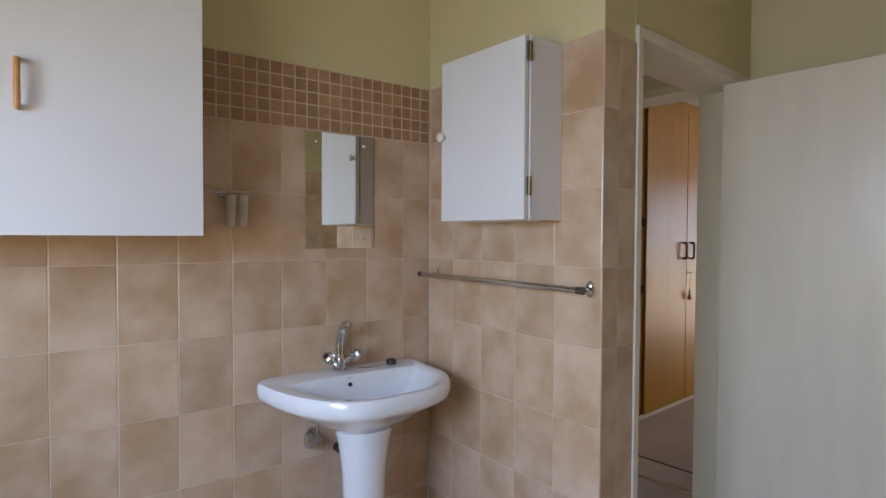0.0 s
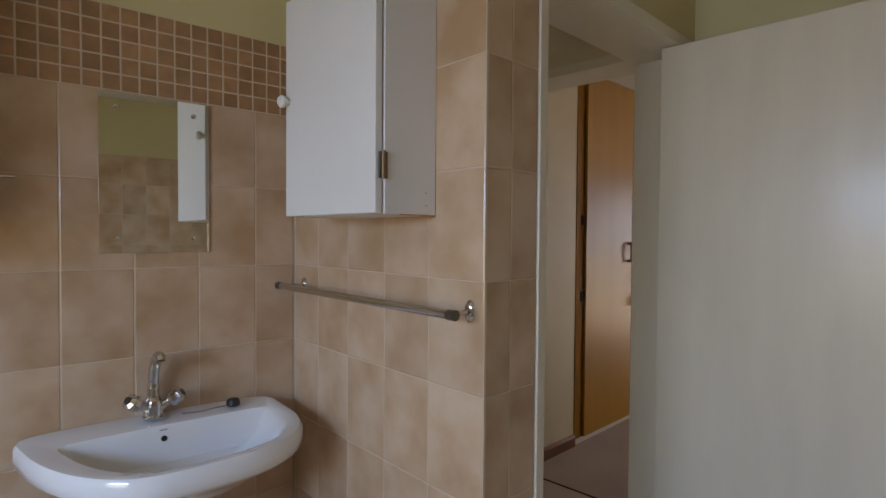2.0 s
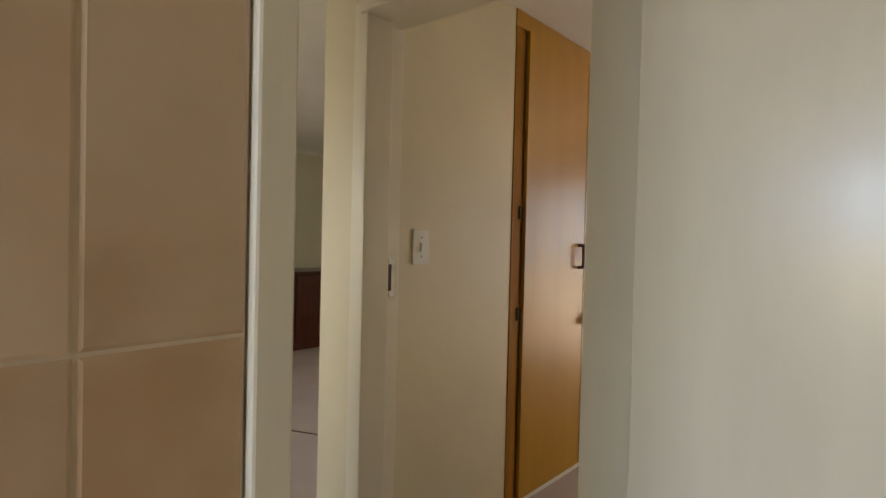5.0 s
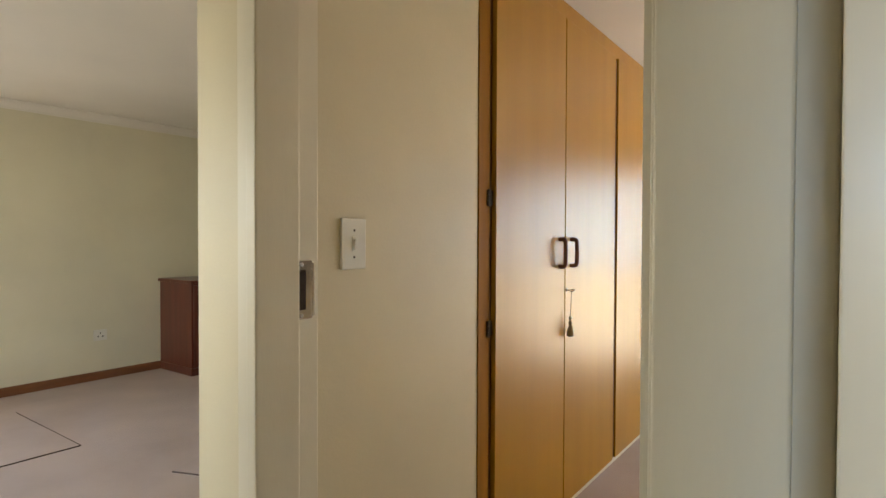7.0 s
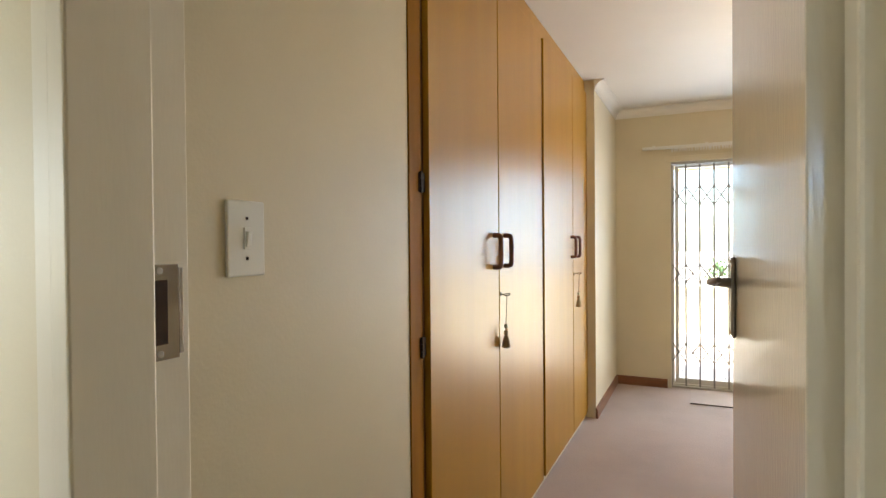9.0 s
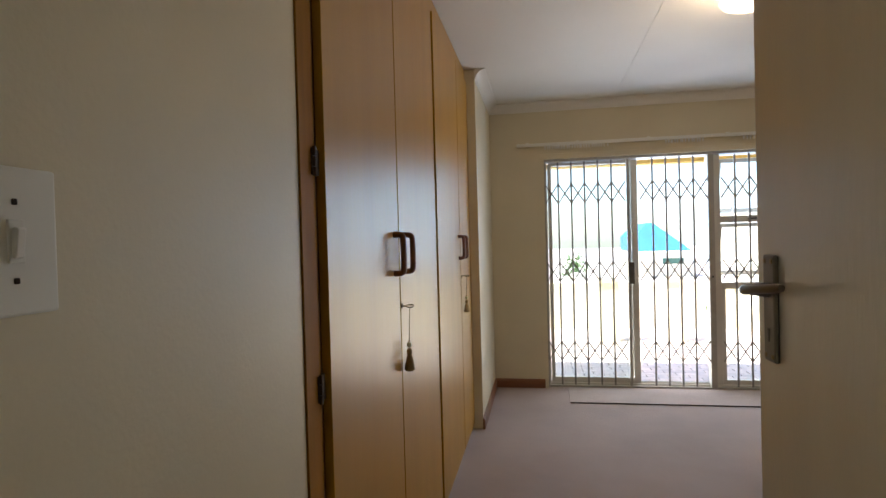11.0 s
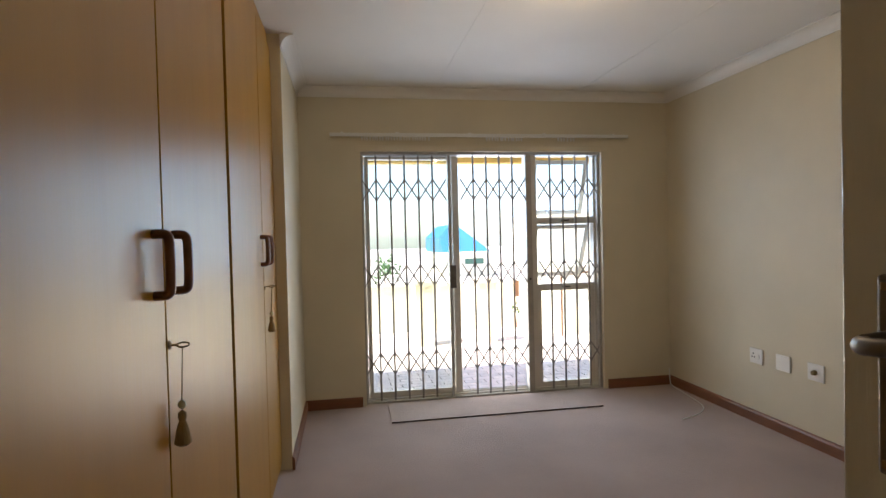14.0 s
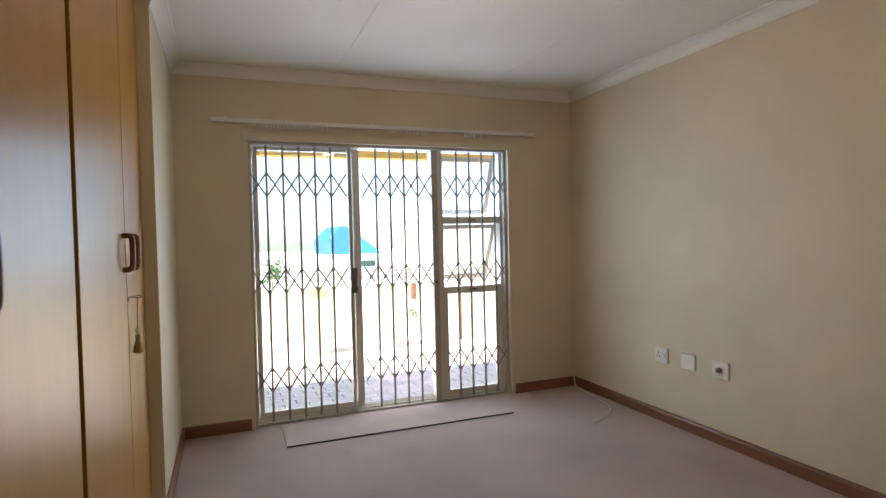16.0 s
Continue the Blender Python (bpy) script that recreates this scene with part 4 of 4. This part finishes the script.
def wall_cabinet():
    c = thing("bathroom_cabinet", "small white wooden wall cabinet, its door slightly ajar", "cabinet")
    y0, y1, z0, z1, d = 0.170, 0.565, 1.522, 2.112, 0.150
    part("body", boxes((-d, -0.001, y0, y1, z0, z1), bevel=0.0015), WHITE, c)
    part("chipped_edge", boxes((-0.105, -0.05, y0 - 0.001, y0 + 0.004, z0 - 0.0015, z0 + 0.0015), (-0.045, -0.004, y0 - 0.002, y0 + 0.004, z0 - 0.003, z0 + 0.001)), PINE, c, "chipped bare wood along the bottom edge")
    door = part("door", boxes((-0.019, 0.0, 0.0, 0.418, z0 + 0.002, z1 - 0.002), bevel=0.002), WHITE, c)
    door.matrix_local = pose(-d - 0.004, y0 + 0.004, 0, 0, 0, 2.5)
    k = part("knob", lathe([(0.008, 0), (0.009, 0.006), (0.016, 0.014), (0.017, 0.022), (0.011, 0.029), (0.002, 0.030)], 20), PLASTIC, door, "round cream knob", True)
    k.matrix_local = pose(-0.019, 0.402, 1.835, 0, -90, 0)
    for z in (1.632, 2.060):
        part("hinge", boxes((-d - 0.016, -d + 0.006, y0 - 0.004, y0 + 0.001, z - 0.030, z + 0.030), bevel=0.001), BRONZE, c, "small dull metal hinge")
        part("hinge_pin", tube([(-d - 0.006, y0 - 0.005, z - 0.032), (-d - 0.006, y0 - 0.005, z + 0.032)], 0.004, 8), BRASS, c)
    for yy, zz in ((-0.03, 1.575), (-0.03, 1.545)):
        part("nail_head", boxes((yy - 0.004, yy + 0.004, y0 - 0.0008, y0, zz - 0.0009, zz + 0.0009)), STEEL, c)
    return in_bath(c)


wall_cabinet()


def wall_cupboard():
    c = thing("wall_cupboard", "large white laminate wall cupboard with wooden bow handles", "cupboard")
    x1, y0, z0 = -1.028, 0.635, 1.467
    part("body", boxes((-2.48, x1, y0 + 0.020, BL - 0.001, z0 + 0.003, 2.52)), WHITE, c)
    for a, b, hx in ((-1.506, x1, -1.462), (-1.986, -1.510, -1.550), (-2.466, -1.990, -2.42)):
        d = part("door", boxes((a, b, y0, y0 + 0.018, z0, 2.515), bevel=0.0015), WHITE, c)
        zc = 1.84
        pts = smooth_path([(hx, y0, zc + 0.056), (hx, y0 - 0.026, zc + 0.056), (hx, y0 - 0.032, zc + 0.044), (hx, y0 - 0.033, zc), (hx, y0 - 0.032, zc - 0.044), (hx, y0 - 0.026, zc - 0.056), (hx, y0, zc - 0.056)], 4)
        part("handle", tube(pts, 0.0075, 10), PINE, d, "varnished pine bow handle", True)
    return in_bath(c)


wall_cupboard()


def cup_holder():
    h = thing("toothbrush_cups", "two slim tapered metal cups hung from a thin chrome wall rod", "cup holder")
    x, z = -0.855, 1.60
    part("bracket", boxes((x - 0.050, x - 0.030, BL - 0.012, BL - 0.001, z, z + 0.03), bevel=0.003), CHROME, h)
    part("rod", tube([(x - 0.085, BL - 0.022, z + 0.016), (x + 0.085, BL - 0.022, z + 0.016)], 0.003, 8), CHROME, h, "", True)
    for dx in (-0.020, 0.022):
        part("hook", tube([(x + dx, BL - 0.022, z + 0.017), (x + dx, BL - 0.040, z + 0.010)], 0.003, 8), CHROME, h, "", True)
        cup = part("cup", lathe([(0.0115, -0.100), (0.013, -0.096), (0.0185, 0.008), (0.017, 0.008), (0.011, -0.092)], 24), CUP, h, "brushed metal tapered cup", True)
        cup.location = (x + dx, BL - 0.044, z)
    return in_bath(h)


cup_holder()


# ---- threshold ----
th = thing("threshold", "grey stone door sill between bathroom tiles and carpet", "door sill")
part("sill", boxes((2.491, 3.414, NY + 0.004, NY2 + 0.03, FZ, FZ + 0.012), bevel=0.003), SLATE, th)
part("carpet_bar", boxes((2.491, 3.414, NY2 + 0.03, NY2 + 0.055, FZ, FZ + 0.009), bevel=0.003), DARK, th, "dark carpet edge strip")

# ---- lounge ----
def lounge_chest():
    c = thing("wooden_cabinet", "low dark mahogany cabinet with panelled doors against the wall", "cabinet", (5.78, 7.050, FZ))
    w, d, h = 1.3, 0.62, 0.94
    part("carcass", boxes((0.012, w, 0.022, d, 0.07, h - 0.03), bevel=0.003), MAHOGANY, c)
    part("top", boxes((-0.012, w + 0.02, -0.006, d + 0.01, h - 0.03, h), bevel=0.006), MAHOGANY, c)
    part("plinth", boxes((0.0, w, 0.004, d, 0.0, 0.075), bevel=0.006), MAHOGANY, c)
    for i in range(3):
        a = 0.03 + i * 0.42
        dd = part("door", boxes((a, a + 0.07, 0.0, 0.02, 0.09, h - 0.05), (a + 0.33, a + 0.40, 0.0, 0.02, 0.09, h - 0.05), (a + 0.07, a + 0.33, 0.0, 0.02, 0.09, 0.18), (a + 0.07, a + 0.33, 0.0, 0.02, h - 0.14, h - 0.05), bevel=0.003), MAHOGANY, c)
        part("door_panel", boxes((a + 0.075, a + 0.325, 0.006, 0.018, 0.185, h - 0.145), bevel=0.004), MAHOGANY, dd)
    return c


lounge_chest()


def glass_bottle():
    b = thing("glass_jar", "yellow-green glass jar standing on the mahogany cabinet", "jar", (6.08, 7.26, FZ + 0.94))
    part("jar_body", lathe([(0.055, 0.0), (0.06, 0.01), (0.06, 0.17), (0.05, 0.20), (0.04, 0.215), (0.04, 0.235), (0.036, 0.235)], 24), BOTTLE, b, "", True)
    return b


glass_bottle()


def floor_offcut(at, turn, x0, x1, y0, y1):
    m = thing("carpet_piece", "beige carpet offcut lying on the lounge carpet", "mat", at, turn)
    part("mat_top", boxes((x0, x1, y0, y1, 0.001, 0.007), bevel=0.002), CARPET, m)
    part("edge", boxes((x0, x1 + 0.005, y0 - 0.005, y0, 0.001, 0.0075), (x1, x1 + 0.005, y0, y1, 0.001, 0.0075), (x0 - 0.005, x0, y0, y1, 0.001, 0.0075)), CARPET_EDGE, m, "dark cut edge")
    return m


floor_offcut((4.35, 5.90, FZ), 0, -1.55, 0.0, 0.0, 1.15)
floor_offcut((4.49, 5.02, FZ), 21.7, 0.0, 1.1, -0.9, 0.0)
s = thing("wall_socket", "white plastic wall socket above the lounge skirting", "socket", (5.21, LB, 0.488))
part("plate", boxes((-0.06, 0.06, -0.010, 0, -0.052, 0.052), bevel=0.003), PLASTIC, s)
for hx, hz in ((0.0, 0.02), (0.02, -0.012), (-0.02, -0.012)):
    h = part("socket_hole", lathe([(0.007, 0), (0.007, 0.0012)], 12), DARK, s)
    h.matrix_local = pose(hx, -0.0098, hz, 90, 0, 0)

# ---- outside ----
struct("ground", boxes((8.74, 80.0, -60, 60, -0.20, -0.075)), SAND, "pale dry sandy ground", "ground")
struct("veranda_beam", boxes((9.35, 9.50, -1.2, 8.4, 2.11, CZ + 0.14)), YELLOW, "yellow painted veranda beam", "beam")
wall_y = thing("garden_wall", "low cream plastered garden wall round the paved yard", "garden wall")
part("wall", boxes((12.75, 12.95, -6.0, 9.0, -0.075, 0.63), bevel=0.01), YARD, wall_y)
part("coping", boxes((12.72, 12.98, -6.0, 9.0, 0.63, 0.67), bevel=0.01), YARD, wall_y)


def garden_pier(y):
    p = thing("garden_pier", "square yellow-cream plastered pier standing on the paving", "pier", (11.27, y, -0.03), 0, "piers in the yard")
    part("shaft", boxes((0.02, 0.26, -0.12, 0.12, 0, 0.80), bevel=0.008), YELLOW_PALE, p)
    part("cap", boxes((0, 0.28, -0.14, 0.14, 0.80, 0.85), bevel=0.008), YELLOW_PALE, p)
    return p


garden_pier(1.60), garden_pier(0.75)
side = thing("neighbour_wall", "cream plastered wall of the next house", "wall")
part("wall", boxes((11.55, 12.70, -2.0, -0.43, -0.075, 0.95), bevel=0.01), YARD, side)


def timber_gate():
    g = thing("garden_gate", "small brown timber gate beside the neighbouring wall", "gate")
    part("post", boxes((11.465, 11.495, -0.375, -0.350, -0.035, 0.88), bevel=0.003), BROWN, g)
    part("rail", boxes((11.465, 11.495, -0.770, -0.380, 0.845, 0.868), bevel=0.003), BROWN, g)
    part("rail_end", boxes((11.465, 11.495, -0.340, -0.090, 0.845, 0.868), bevel=0.003), BROWN, g)
    return g


timber_gate()
lb = thing("letter_box", "narrow reddish brown letter box on a pale post", "letter box", (12.5, -0.02, -0.035))
part("post", boxes((-0.02, 0.02, -0.02, 0.02, 0, 0.48), bevel=0.003), YARD, lb)
part("box", boxes((-0.05, 0.05, -0.032, 0.032, 0.48, 0.73), bevel=0.005), BROWN, lb)


def far_house(at, w, d, wall_h, profile, roof_mat, label):
    """profile: (along, height) corners of the roof's street side; its top leans back."""
    h = thing("house", label, "house", at, 0, "houses beyond the garden")
    part("wall", boxes((0.3, d, 0.2, w - 0.2, -3.0, wall_h)), YARD, h)
    bm = bmesh.new()
    top = max(z for y, z in profile)
    front = [bm.verts.new(((z - wall_h) * 0.8, y, z)) for y, z in profile]
    back = [bm.verts.new((d, y, z)) for y, z in profile]
    n = len(profile)
    for i in range(n):
        bm.faces.new((front[i], front[(i + 1) % n], back[(i + 1) % n], back[i]))
    bm.faces.new(list(reversed(front)))
    bm.faces.new(back)
    part("roof", bm, roof_mat, h)
    part("fascia", boxes((-0.03, 0.0, 0, w, wall_h - 0.05, wall_h + 0.02)), YARD, h)
    part("window", boxes((0.27, 0.31, w * 0.25, w * 0.55, wall_h - 0.45, wall_h - 0.25)), GREEN, h)
    return h


far_house((24.0, -3.02, 0), 2.34, 4.0, 0.83, [(0.36, 0.83), (2.20, 0.83), (2.20, 1.38), (1.70, 1.86), (1.50, 1.86)], BLUE, "small far house with a bright blue roof")
far_house((30.0, -15.3, 0), 8.5, 7.0, 2.42, [(0, 2.42), (8.5, 2.42), (4.9, 4.1), (3.6, 4.1)], SLATE, "far house with a pale grey-blue roof")


def shrub(at, r, high, n, seed, label):
    rnd = random.Random(seed)
    p = thing("shrub", label, "shrub", at)
    part("stem", tube([(0, 0, 0), (0.02, 0.01, high * 0.6), (0.0, 0.03, high)], [0.022 * r / 0.3, 0.015 * r / 0.3, 0.006 * r / 0.3], 8), BROWN, p)
    bm = bmesh.new()
    for i in range(n):
        a, b, rr = rnd.uniform(0, 6.28), rnd.uniform(-0.9, 1.2), r * rnd.uniform(0.2, 1.0)
        c = Vector((math.cos(a) * math.cos(b) * rr, math.sin(a) * math.cos(b) * rr, high + math.sin(b) * rr))
        u = Vector((rnd.uniform(-1, 1), rnd.uniform(-1, 1), rnd.uniform(-1, 1))).normalized()
        w2 = u.orthogonal().normalized()
        s2 = rnd.uniform(0.02, 0.045)
        bm.faces.new([bm.verts.new(c + q) for q in (-u * s2, w2 * s2 * 0.5, u * s2, -w2 * s2 * 0.5)])
    part("crown", bm, LEAF, p)
    return p


shrub((13.3, 1.95, -0.075), 0.30, 0.95, 260, 3, "green leafy shrub behind the garden wall")
shrub((12.3, 0.04, -0.03), 0.12, 0.30, 22, 8, "thin green plant growing from the paving")

# pavers last
pav = struct("pavement", boxes((8.74, 12.3, -3.0, 6.0, -0.10, -0.055)), SAND, "brick paved patio", "paving")
pm = mesh_of("paver", boxes((-0.048, 0.048, -0.098, 0.098, -0.055, -0.030), bevel=0.004), PAVER)
for i in range(20):
    for k in range(15):
        o = new("paver", pm)
        o.parent = pav
        o.location = (8.80 + 0.103 * i, 0.35 + 0.205 * k - (0.1 if i % 2 else 0), 0)
bm = bmesh.new()
for i in range(34):
    for k in range(40):
        x, y = 8.80 + 0.103 * i, -2.725 + 0.205 * k - (0.1 if i % 2 else 0)
        if not (i < 20 and 0.2 < y < 3.3):
            vs = [bm.verts.new((x + sx * 0.048, y + sy * 0.098, z)) for z in (-0.055, -0.030) for sx, sy in ((-1, -1), (1, -1), (1, 1), (-1, 1))]
            for q in ((4, 5, 6, 7), (0, 1, 5, 4), (1, 2, 6, 5), (2, 3, 7, 6), (3, 0, 4, 7)):
                bm.faces.new([vs[j] for j in q])
far_pavers = part("paver_field", bm, PAVER, pav)
tagged(far_pavers, kind="stuff")
